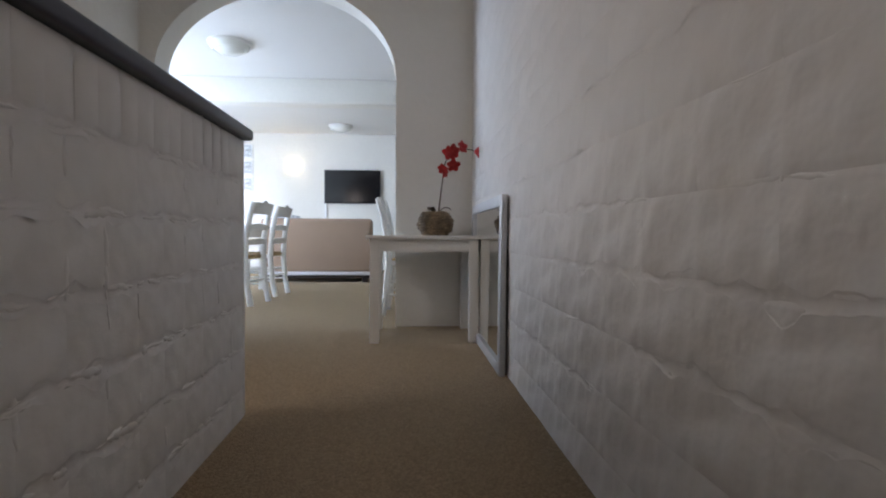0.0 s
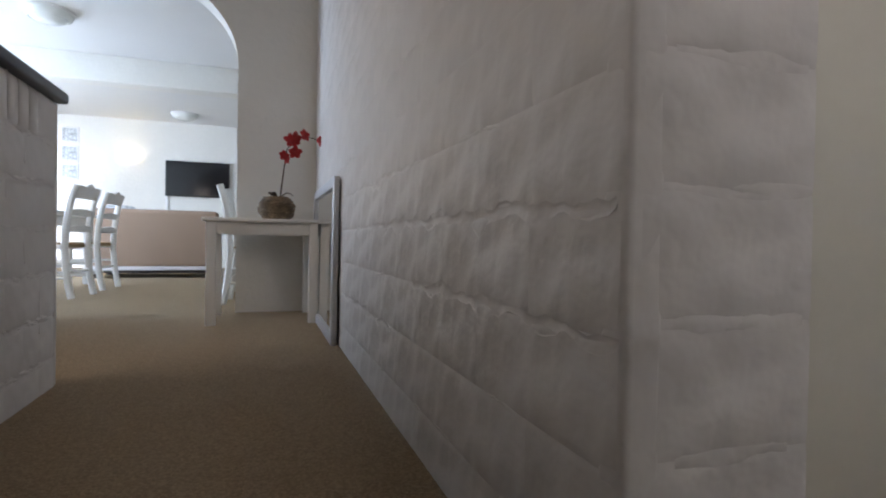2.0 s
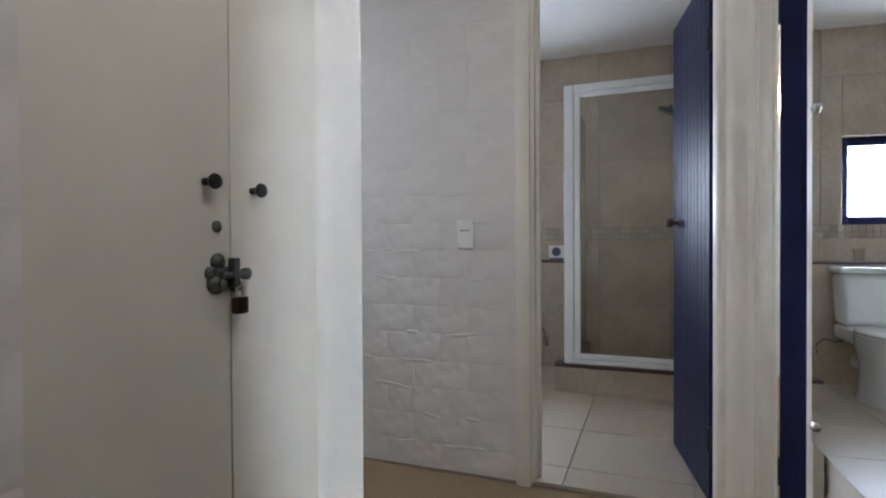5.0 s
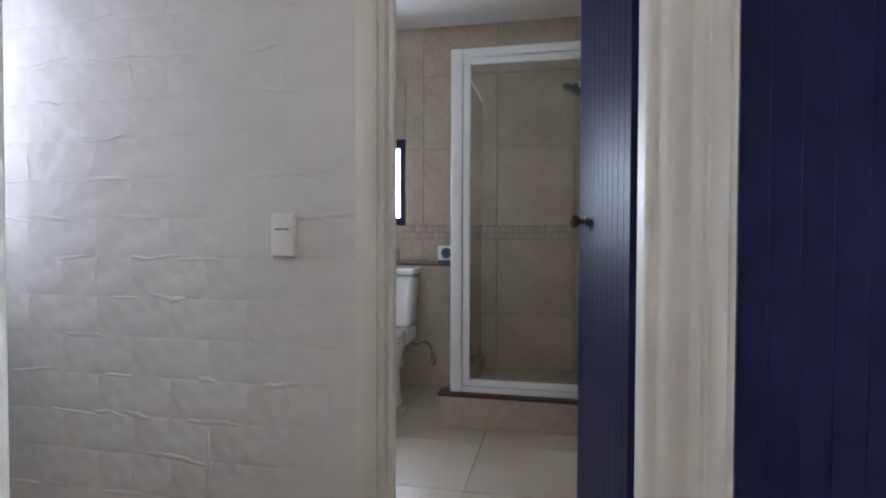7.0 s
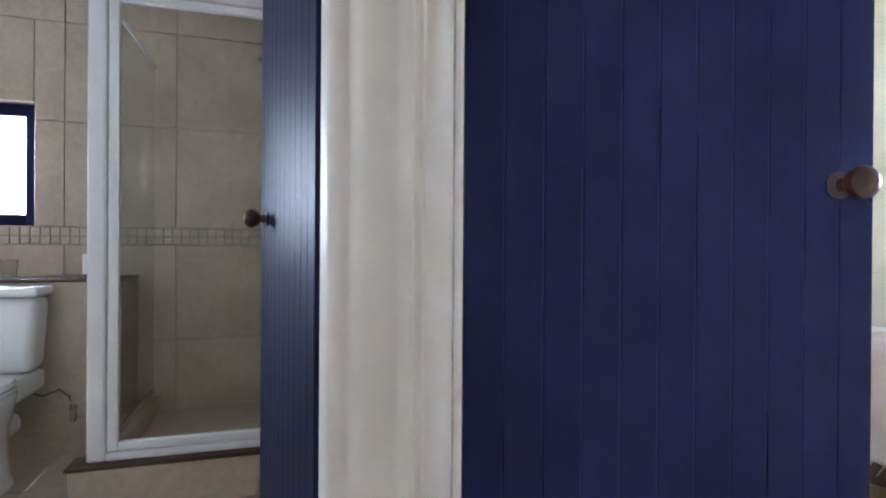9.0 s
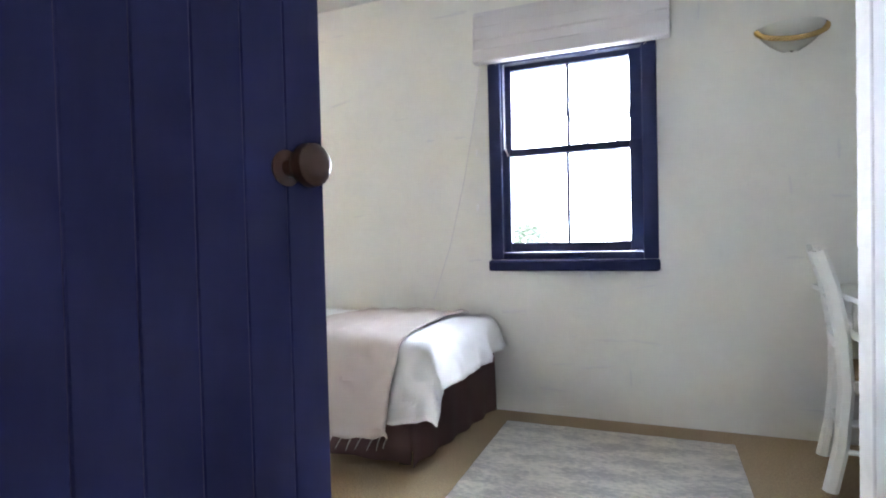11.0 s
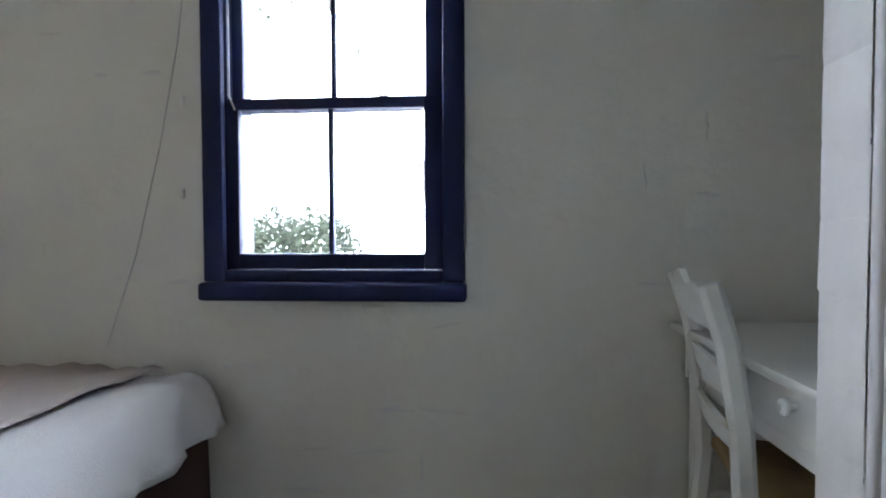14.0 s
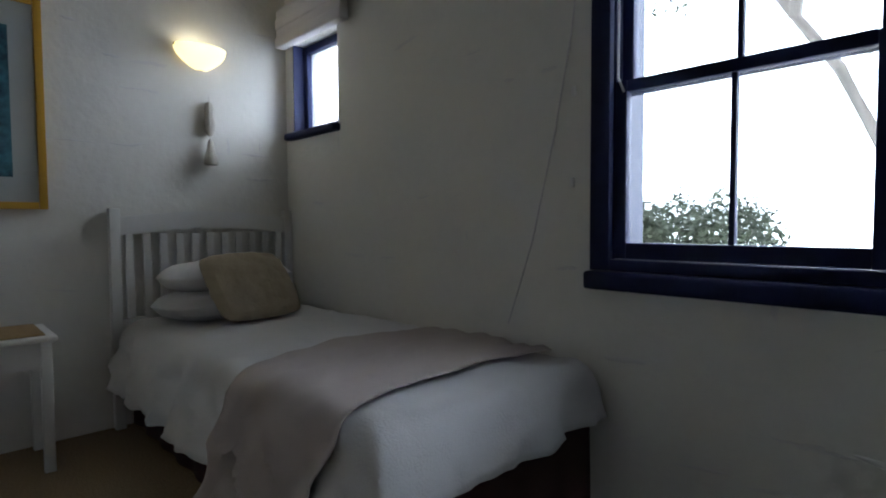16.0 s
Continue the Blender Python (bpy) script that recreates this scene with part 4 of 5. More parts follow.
sash(YB - 0.024, hz0 + 0.017, MID + 0.02, 0.055, 0.04)
sash(YB - 0.069, MID - 0.02, hz1 - 0.022, 0.04, 0.03)
part("sash_cord", tube([(hx1 - 0.03, YB + 0.002, hz1 - 0.03), (hx1 - 0.03, YB + 0.002, MID + 0.03), (hx1 - 0.05, YB + 0.001, MID - 0.02)], 0.004, 6), BLIND, e)

e = thing("window_bedroom_small", "small navy-framed window in a deep recess over the bed", "window", kind="structure")
for nm, a in (("frame_side", (SX0, SX0 + 0.05, SZ0, SZ1)), ("frame_side", (SX1 - 0.05, SX1, SZ0, SZ1)), ("frame_rail", (SX0 + 0.05, SX1 - 0.05, SZ0, SZ0 + 0.05)), ("frame_rail", (SX0 + 0.05, SX1 - 0.05, SZ1 - 0.05, SZ1))):
    part(nm, boxm(a[0] + 0.001, a[1] - 0.001, YB - 0.14, YB - 0.07, a[2] + 0.001, a[3] - 0.001, bev=0.006), NAVY_WIN, e)
p = part("pane", boxm(SX0 + 0.05, SX1 - 0.05, YB - 0.108, YB - 0.104, SZ0 + 0.05, SZ1 - 0.05), FROST, e)
p.visible_shadow = False
part("lining", boxm(SX1 - 0.012, SX1 - 0.001, YB - 0.07, YB + 0.004, SZ0 + 0.001, SZ1 - 0.001), NAVY_WIN, e)
part("sill", boxm(SX0 - 0.02, SX1 + 0.05, YB - 0.07, YB + 0.05, SZ0 - 0.035, SZ0 + 0.008, bev=0.012, seg=3), NAVY_WIN, e)


def roman_blind(name, x0, x1, z0, z1, proud):
    e = thing(name, "white fabric roman blind drawn fully up over the window", "blind")
    n = 4
    h = (z1 - z0) / n
    part("headrail", boxm(x0, x1, YB + 0.001, YB + proud * 0.6, z1 - 0.03, z1, bev=0.004), BLIND, e)
    for k in range(n):
        part("fold", boxm(x0 + 0.002 * k, x1 - 0.002 * k, YB + 0.034, YB + proud - 0.008 * (k % 2), z0 + k * h * 0.85, z0 + k * h * 0.85 + h * 1.02, bev=0.012, seg=3), BLIND, e)
    for t in (0.12, 0.35, 0.6, 0.88):
        x = x0 + t * (x1 - x0)
        part("ring", tube([(x + 0.006 * math.cos(a), YB + 0.05, z0 - 0.006 + 0.008 * math.sin(a)) for a in [k * 0.7 for k in range(9)]], 0.0018, 5), CHROME, e)
    return e


roman_blind("roman_blind", 1.975, 3.045, 2.055, 2.36, 0.10)
roman_blind("roman_blind", SX0 - 0.17, SX1 + 0.05, 2.17, 2.43, 0.10)

e = thing("blind_cord", "thin white blind cord hanging slack against the wall", "cord")
part("cord", tube([(3.03, YB + 0.006, 2.05), (3.07, YB + 0.006, 1.75), (3.14, YB + 0.006, 1.4), (3.24, YB + 0.006, 1.0), (3.36, YB + 0.006, 0.66)], 0.0028, 6), BLIND, e)
for x, z in ((3.055, 1.55), (3.06, 1.22)):
    part("cleat", boxm(x - 0.008, x + 0.008, YB + 0.0005, YB + 0.014, z - 0.018, z + 0.018, bev=0.004), PLASTIC, e)
wall_lamp(pose(1.434, YB, 2.0), False, True)
wall_lamp(pose(XB, -3.16, 2.05, 0, 0, 90), True, False)
bulb((XB - 0.06, -3.115, 2.085), 0.6, 0.03, (1.0, 0.88, 0.62))
wall_lamp(pose(XB, -1.1, 2.05, 0, 0, 90), True, False)
bulb((XB - 0.06, -1.055, 2.085), 1.8, 0.03, (1.0, 0.88, 0.62))

e = thing("shell_mobile", "pale driftwood and shell mobile hanging on the wall", "hanging ornament", m=pose(XB - 0.02, -3.2, 1.42))
part("string", tube([(0, 0, 0.10), (0, 0, 0.40)], 0.0015, 5), SHELL, e)
part("driftwood", lathe([(0.012, 0.17), (0.026, 0.19), (0.030, 0.24), (0.024, 0.28), (0.028, 0.33), (0.016, 0.36), (0.005, 0.365)], 9), SHELL, e, "pale driftwood piece", pose(-0.012, 0, 0, 0, 3, 0))
part("shell", lathe([(0.036, 0.0), (0.040, 0.012), (0.034, 0.05), (0.022, 0.09), (0.014, 0.135), (0.004, 0.15)], 10), SHELL, e, "bell-shaped shell", pose(-0.022, 0.004, 0, 0, 2, 0))

# closet
setting("wall_closet_pier", box(bmesh.new(), 0.6, 1.430, -2.745, -2.635, 0, LOW), PAINT, "white painted brick pier beside the closet", "wall")
e = thing("built_in_closet", "white painted built-in closet with plain doors", "closet")
for y0, y1 in ((-2.604, -1.972), (-1.968, -1.37), (-1.366, -0.76)):
    d = part("door", boxm(1.415, 1.438, y0, y1, 0.06, 2.3, bev=0.003), CLOSET, e)
    part("knob", lathe([(0.015, 0), (0.016, 0.003), (0.008, 0.006), (0.012, 0.011), (0.013, 0.015), (0.008, 0.019), (0.003, 0.020)], 18, "x", (1.4385, y1 - 0.045, 1.165)), STEEL, d, "round dark metal knob")
part("frame_side", boxm(1.385, 1.4415, -2.6345, -2.6065, 0, LOW - 0.001, bev=0.011, seg=3), CLOSET, e)
part("plinth", boxm(1.37, 1.40, -2.606, -0.76, 0.0, 0.06), CLOSET, e)
part("frame", boxm(1.38, 1.41, -2.606, -0.76, 2.3, LOW - 0.001), CLOSET, e)
part("filler", boxm(1.38, 1.43, -0.758, YT - 0.002, 0.0, LOW - 0.001), CLOSET, e)

# desk and chair
e = thing("writing_desk", "white painted desk with a drawer in the wall nook", "desk", m=pose(0.62, -3.66, 0))
part("desktop", boxm(0, 0.745, 0, 0.88, 0.755, 0.78, bev=0.006), WHITE, e)
part("panel", boxm(0.02, 0.70, 0.02, 0.04, 0.60, 0.755), WHITE, e)
part("panel", boxm(0.02, 0.70, 0.84, 0.86, 0.60, 0.755), WHITE, e)
part("front_rail", boxm(0.675, 0.695, 0.04, 0.84, 0.585, 0.755), WHITE, e)
for y0, y1 in ((0.06, 0.43), (0.45, 0.82)):
    dr = part("drawer", boxm(0.692, 0.708, y0, y1, 0.63, 0.745, bev=0.004), WHITE, e)
    part("drawer_knob", lathe([(0.009, 0), (0.008, 0.012), (0.017, 0.02), (0.018, 0.027), (0.010, 0.033)], 16, "x", (0.708, (y0 + y1) / 2 + 0.02, 0.706)), WHITE, dr)
for x in (0.05, 0.67):
    for y in (0.05, 0.83):
        part("leg", bar([(x, y, 0), (x, y, 0.3), (x, y, 0.6)], 0.045, 0.045, (1, 0, 0)), WHITE, e)
ladder_chair("desk_chair", "white painted ladder-back chair with a rush seat at the desk", "", pose(1.145, -3.27, 0, 0, 0, -10), RUSH)

# rug
bm = bmesh.new()
nx, ny = 24, 34
gv = [[bm.verts.new((1.72 + 1.13 * i / nx, -3.50 + 1.6 * j / ny, 0.010 + 0.0025 * noise.noise(Vector((i * 0.5, j * 0.5, 2))))) for j in range(ny + 1)] for i in range(nx + 1)]
for i in range(nx):
    for j in range(ny):
        bm.faces.new((gv[i][j], gv[i + 1][j], gv[i + 1][j + 1], gv[i][j + 1]))
bmesh.ops.solidify(bm, geom=bm.faces[:], thickness=0.008)
tagged(part("rug", bm, RUG), "pale grey and cream patterned rug on the carpet", "rug")

# ---- bed ----
BX0, BX1, BY_W, BY_N = 3.03, 5.12, -3.67, -2.77
e = thing("single_bed", "white wooden single bed with a plum-brown valance", "bed")
part("base", boxm(BX0 + 0.10, BX1, BY_W + 0.03, BY_N - 0.03, 0.05, 0.33), SKIRT, e)
part("mattress", boxm(BX0 + 0.02, BX1, BY_W + 0.02, BY_N - 0.02, 0.33, 0.535, bev=0.04, seg=3), DUVET, e)


def drape(points, z0, z1, amp, waves, thick, seed, material, name, parent):
    """A hanging cloth along a plan line with soft vertical folds."""
    bm = bmesh.new()
    pts = [Vector((*p, 0)) for p in points]
    seg = [(b - a).length for a, b in zip(pts, pts[1:])]
    total = sum(seg)
    n, rows = int(total / 0.02), 7
    grid = []
    for i in range(n + 1):
        s = total * i / n
        k = 0
        while k < len(seg) - 1 and s > seg[k]:
            s -= seg[k]
            k += 1
        d = (pts[k + 1] - pts[k]).normalized()
        nrm = Vector((d.y, -d.x, 0))
        p = pts[k] + d * s
        col = []
        for j in range(rows):
            t = j / (rows - 1)
            off = amp * t * (math.sin(waves * i / n * 6.28 + seed) + 0.6 * noise.noise(Vector((i * 0.11, seed, t))))
            col.append(bm.verts.new(p + nrm * off + Vector((0, 0, z1 + (z0 - z1) * t))))
        grid.append(col)
    for a, b in zip(grid, grid[1:]):
        for j in range(rows - 1):
            bm.faces.new((a[j], b[j], b[j + 1], a[j + 1]))
    bmesh.ops.solidify(bm, geom=bm.faces[:], thickness=thick)
    return part(name, bm, material, parent)


drape([(BX1, BY_N + 0.02), (BX0 + 0.06, BY_N + 0.02)], 0.03, 0.42, 0.008, 9, 0.004, 1, SKIRT, "valance", e)
drape([(BX0 + 0.06, BY_N + 0.02), (BX0 - 0.06, BY_W)], 0.012, 0.42, 0.010, 5, 0.004, 2, SKIRT, "valance", e)
part("foot", boxm(BX0 + 0.10, BX0 + 0.15, BY_N - 0.075, BY_N - 0.025, 0, 0.05, bev=0.008), DARKFOOT, e, "dark wooden foot")
hbx = BX1 + 0.015
for y in (BY_W + 0.005, BY_N + 0.08):
    part("headboard_post", boxm(hbx, hbx + 0.05, y - 0.025, y + 0.025, 0, 1.16, bev=0.006), WHITE, e)
y0, y1 = BY_W + 0.03, BY_N + 0.055
bm = bmesh.new()
rows = []
for i in range(21):
    t = i / 20
    y = y0 + (y1 - y0) * t
    arch = 0.035 * math.sin(math.pi * t)
    rows.append([bm.verts.new((hbx + 0.008 + dx, y, z)) for dx, z in ((0, 1.02 + arch), (0.032, 1.02 + arch), (0.032, 1.115 + arch), (0, 1.115 + arch))])
for r0, r1 in zip(rows, rows[1:]):
    for j in range(4):
        bm.faces.new((r0[j], r0[(j + 1) % 4], r1[(j + 1) % 4], r1[j]))
bm.faces.new(rows[0])
bm.faces.new(rows[-1][::-1])
bmesh.ops.recalc_face_normals(bm, faces=bm.faces)
part("headboard_rail", bm, WHITE, e)
part("headboard_rail", boxm(hbx + 0.008, hbx + 0.04, y0, y1, 0.5, 0.58, bev=0.005), WHITE, e)
for k in range(11):
    y = y0 + (y1 - y0) * (k + 0.5) / 11
    part("slat", boxm(hbx + 0.014, hbx + 0.03, y - 0.02, y + 0.02, 0.58, 1.025, bev=0.003), WHITE, e)


def cover(name, x0, x1, lift, drop_n, drop_f, material, label, category, seed, fold, foot=True, ripple=0.006):
    """Cloth over the bed: flat on top, rolling over the open side and, with foot, over the bed's end."""
    bm = bmesh.new()
    z = 0.555 + lift
    R = 0.10
    def side(s):
        """Distance past the edge to (outward, downward)."""
        if s <= 0:
            return s, 0.0
        q = R * math.pi / 2
        if s < q:
            a = s / R
            return R * math.sin(a), R * (1 - math.cos(a))
        return R + 0.30 * (s - q), R + 0.95 * (s - q)
    nx, ny = int((x1 - x0 + drop_f) / 0.02), int((BY_N - BY_W + drop_n) / 0.02)
    grid = []
    for i in range(nx + 1):
        u_col = (x0 - (drop_f if foot else 0)) + (x1 - x0 + (drop_f if foot else 0)) * i / nx
        col = []
        for j in range(ny + 1):
            u = u_col
            v = BY_W + 0.015 + (BY_N + drop_n - BY_W - 0.015) * j / ny
            oy, dy = side(v - (BY_N - 0.03))
            y = BY_N - 0.03 + oy if v > BY_N - 0.03 else v
            if not foot:
                u += 0.025 * noise.noise(Vector((v * 3.5, seed + 2, i / nx * 2))) * (1 if i > nx / 2 else 0.6)
            ox, dx = side((x0 + 0.03) - u) if foot else (u - 99, 0.0)
            x = x0 + 0.03 - ox if foot and u < x0 + 0.03 else u
            d = (dx ** 4 + dy ** 4) ** 0.25
            wave = fold * (noise.noise(Vector((u * 3.2, v * 3.2, seed))) + 0.5 * noise.noise(Vector((u * 9, v * 9, seed + 4))))
            hang = min(1.0, d / 0.18)
            wave += (ripple + 0.006 * hang) * noise.noise(Vector((u * 13 + 2 * noise.noise(Vector((u, v * 3, seed))), v * 2.2, seed + 7)))
            crease = 0.016 * hang * math.sin(19 * (u if dy > dx else v) + 5 * noise.noise(Vector((u * 2.3, v * 2.3, seed + 9)))) + 0.035 * hang * noise.noise(Vector((u * 5, v * 5, seed + 6))) + 0.012 * hang * noise.noise(Vector((u * 14, v * 14, seed + 3)))
            ridge = (1 - abs(noise.noise(Vector((u * 4.5 + v * 5.5, v * 3.0 - u * 2.2, seed + 11))))) ** 5
            crease += 0.030 * hang * ridge
            wave += (0.007 * (1 - abs(noise.noise(Vector((u * 3.5 + v * 2, v * 5, seed + 15))))) ** 6)
            dome = 0.022 * math.sin(math.pi * min(1, max(0, (v - BY_W) / (BY_N - BY_W))))
            share = dy / (dx + dy + 1e-6)
            y += share * (crease + (0.022 if not foot else 0.0) * hang)
            x -= (1 - share) * (crease if foot else 0.0)
            col.append(bm.verts.new((x, y, max(0.05, z + dome * (1 - hang) + wave * (1 + 0.3 * hang) - d + 0.02 * hang * noise.noise(Vector((u * 3, v * 3, seed + 2)))))))
        grid.append(col)
    for a, b in zip(grid, grid[1:]):
        for j in range(ny):
            bm.faces.new((a[j], b[j], b[j + 1], a[j + 1]))
    bmesh.ops.recalc_face_normals(bm, faces=bm.faces)
    edge_line = [[v.co.copy() for v in c[-1:]] for c in grid]
    ob = part(name, bm, material)
    hem = [c[-1] for c in edge_line]
    if foot:
        part("hem", tube(hem, 0.005, 6), material, ob)
    else:
        fringe = bmesh.new()
        for p, q in zip(hem[::2], hem[1::2]):
            tube([p, p.lerp(q, 0.4) + Vector((0.004, 0.004, -0.025)), q + Vector((0.0, 0.006, -0.05))], [0.004, 0.003, 0.002], 5, fringe)
        part("fringe", fringe, material, ob, "short twisted fringe along the hem")
    solid = ob.modifiers.new("thickness", "SOLIDIFY")
    solid.thickness, solid.offset = 0.006, -1
    return tagged(ob, label, category)


cover("duvet", BX0 - 0.02, BX1 - 0.03, 0.012, 0.34, 0.205, DUVET, "rumpled white cotton duvet spread over the bed", "duvet", 1.0, 0.016)
cover("throw_blanket", 3.12, 3.73, 0.046, 0.44, 0.0, THROW, "mauve-beige throw laid across the duvet", "blanket", 1.0, 0.017, foot=False, ripple=0.02)


def pillow(name, lx, ly, h, material, label, category, m, rough=0.0):
    bm = bmesh.new()
    n = 16
    sheets = []
    for s in (1, -1):
        sheets.append([[bm.verts.new((lx * (i / n - 0.5) * (1 - 0.11 * abs(2 * j / n - 1) ** 4), ly * (j / n - 0.5) * (1 - 0.11 * abs(2 * i / n - 1) ** 4),
                       s * (0.004 + h / 2 * (max(0, math.sin(math.pi * i / n)) * max(0, math.sin(math.pi * j / n))) ** 0.36) * (1 + 0.15 * noise.noise(Vector((i * 0.3, j * 0.3, s + h * 50)))) + rough * noise.noise(Vector((i * 0.9, j * 0.9, s * 3))))) for j in range(n + 1)] for i in range(n + 1)])
    for g, flip in zip(sheets, (False, True)):
        for i in range(n):
            for j in range(n):
                q = (g[i][j], g[i + 1][j], g[i + 1][j + 1], g[i][j + 1])
                bm.faces.new(q[::-1] if flip else q)
    a, b = sheets
    edge = [(i, 0) for i in range(n)] + [(n, j) for j in range(n)] + [(i, n) for i in range(n, 0, -1)] + [(0, j) for j in range(n, 0, -1)]
    for (i, j), (k, l) in zip(edge, edge[1:] + edge[:1]):
        bm.faces.new((a[i][j], b[i][j], b[k][l], a[k][l]))
    bmesh.ops.recalc_face_normals(bm, faces=bm.faces)
    return tagged(part(name, bm, material, m=m), label, category)


pillow("pillow", 0.44, 0.66, 0.17, DUVET, "plump white cotton pillow at the bed's head", "pillow", pose(4.86, -3.13, 0.66, 0, 3, 2))
pillow("pillow", 0.44, 0.64, 0.17, DUVET, "plump white cotton pillow on top of another", "pillow", pose(4.88, -3.15, 0.80, 0, 2, -3))
pillow("cushion", 0.40, 0.47, 0.15, CUSHION, "fluffy beige square cushion leaning on the pillows", "cushion", pose(4.60, -3.17, 0.765, 0, -50, 10), 0.012)

pillow("sofa_cushion", 0.44, 0.48, 0.16, PRINT, "grey-blue patterned cushion propped against the sofa back", "cushion", pose(-1.50, 8.07, U + 0.70, 80, 0, 4))

# bedside table
e = thing("bedside_table", "white painted bedside table with a straw mat", "bedside table", m=pose(4.80, -2.36, 0))
part("tabletop", boxm(-0.02, 0.385, -0.02, 0.47, 0.575, 0.598, bev=0.008), WHITE, e)
for x in (0.02, 0.345):
    for y in (0.02, 0.43):
        part("leg", boxm(x - 0.02, x + 0.02, y - 0.02, y + 0.02, 0, 0.575, bev=0.004), WHITE, e)
part("apron", boxm(0.005, 0.02, 0.04, 0.41, 0.46, 0.575), WHITE, e)
part("apron", boxm(0.04, 0.325, 0.005, 0.02, 0.46, 0.575), WHITE, e)
part("apron", boxm(0.04, 0.325, 0.43, 0.445, 0.46, 0.575), WHITE, e)
tagged(part("straw_mat", boxm(4.81, 5.16, -2.34, -1.93, 0.599, 0.606, bev=0.002), RUSH), "brown straw mat lying on the bedside table", "mat")

# picture
e = thing("framed_picture", "gold-framed teal print with a pale mount", "picture", m=pose(XB, -2.42, 1.15))
W, H, F = 0.72, 1.0, 0.035
part("mount", boxm(-0.016, -0.001, F, W - F, F, H - F), MOUNT, e)
part("print", boxm(-0.0185, -0.0163, 0.13, W - 0.13, 0.15, H - 0.15), SEA, e)
for nm, a in (("frame_side", (0, F, 0, H)), ("frame_side", (W - F, W, 0, H)), ("frame_rail", (F, W - F, 0, F)), ("frame_rail", (F, W - F, H - F, H))):
    part(nm, boxm(-0.03, -0.001, *a, bev=0.006), GOLD, e)

# ---- outdoors ----
setting("ground", box(bmesh.new(), -60, 70, -60, YB - 0.23, -0.25, -0.05), SAND, "pale sunlit paving and ground outside", "ground")
# added emissive panel: white view outside and the bedroom's main window light
bd = part("backdrop_outdoors", boxm(-14, 20, -16.2, -16.0, -0.05, 14), BACKDROP_GLOW)
tagged(bd, "glowing backdrop panel standing in for the bright distance outside", "backdrop", kind="structure")


def leafy(name, label, category, centre, radii, count, leaf, seed, parent=None):
    rnd = random.Random(seed)
    bm = bmesh.new()
    for _ in range(count):
        d = Vector((rnd.gauss(0, 1), rnd.gauss(0, 1), rnd.gauss(0, 1))).normalized() * rnd.uniform(0.55, 1.0)
        p = Vector(centre) + Vector((d.x * radii[0], d.y * radii[1], d.z * radii[2])) * (1 + 0.25 * noise.noise(d * 3 + Vector((seed, 0, 0))))
        u = Vector((rnd.uniform(-1, 1), rnd.uniform(-1, 1), rnd.uniform(-0.6, 0.6))).normalized()
        w = u.cross(Vector((rnd.uniform(-1, 1), rnd.uniform(-1, 1), 1))).normalized()
        s = leaf * rnd.uniform(0.6, 1.3)
        bm.faces.new([bm.verts.new(p + q) for q in (-u * s, w * s * 0.45, u * s, -w * s * 0.45)])
    return part(name, bm, SHRUB, parent, label)


e = thing("hedge", "clipped green hedge outside the bedroom window", "hedge", m=pose(0, 0, 0))
for k in range(5):
    x = 3.55 + k * 0.5
    part("trunk", tube([(x, -7.0, -0.06), (x + 0.05, -7.02, 0.3), (x - 0.03, -6.98, 0.8)], [0.03, 0.025, 0.015], 7), BARK, e)
    leafy("foliage", "", "", (x, -7.0, 0.74), (0.45, 0.42, 0.60), 8000, 0.03, 20 + k, e)
e = thing("garden_tree", "leaning tree with a pale trunk in the garden", "tree", m=pose(0, 0, 0))
part("trunk", tube([(2.35, -8.6, -0.06), (2.45, -8.6, 0.8), (2.7, -8.6, 1.7), (3.1, -8.6, 2.6), (3.8, -8.6, 3.7), (4.3, -8.7, 4.8)], [0.10, 0.085, 0.07, 0.058, 0.045, 0.03], 12), BARK, e)
part("limb", tube([(2.75, -8.6, 1.85), (2.45, -8.5, 2.6), (2.0, -8.4, 3.6), (1.7, -8.4, 4.6)], [0.035, 0.03, 0.024, 0.015], 9), BARK, e)
part("limb", tube([(3.5, -8.6, 3.2), (3.4, -8.5, 4.0), (3.0, -8.3, 4.9)], [0.07, 0.05, 0.03], 9), BARK, e)
for k, c in enumerate(((4.4, -8.6, 5.0), (1.8, -8.4, 4.7), (3.0, -8.2, 5.0), (3.8, -8.8, 5.6), (4.9, -8.4, 3.9), (2.2, -8.5, 2.6))):
    leafy("crown", "", "", c, (0.95, 0.9, 0.75) if k < 4 else (0.7, 0.5, 0.4), 900 if k < 4 else 260, 0.045, 50 + k, e)


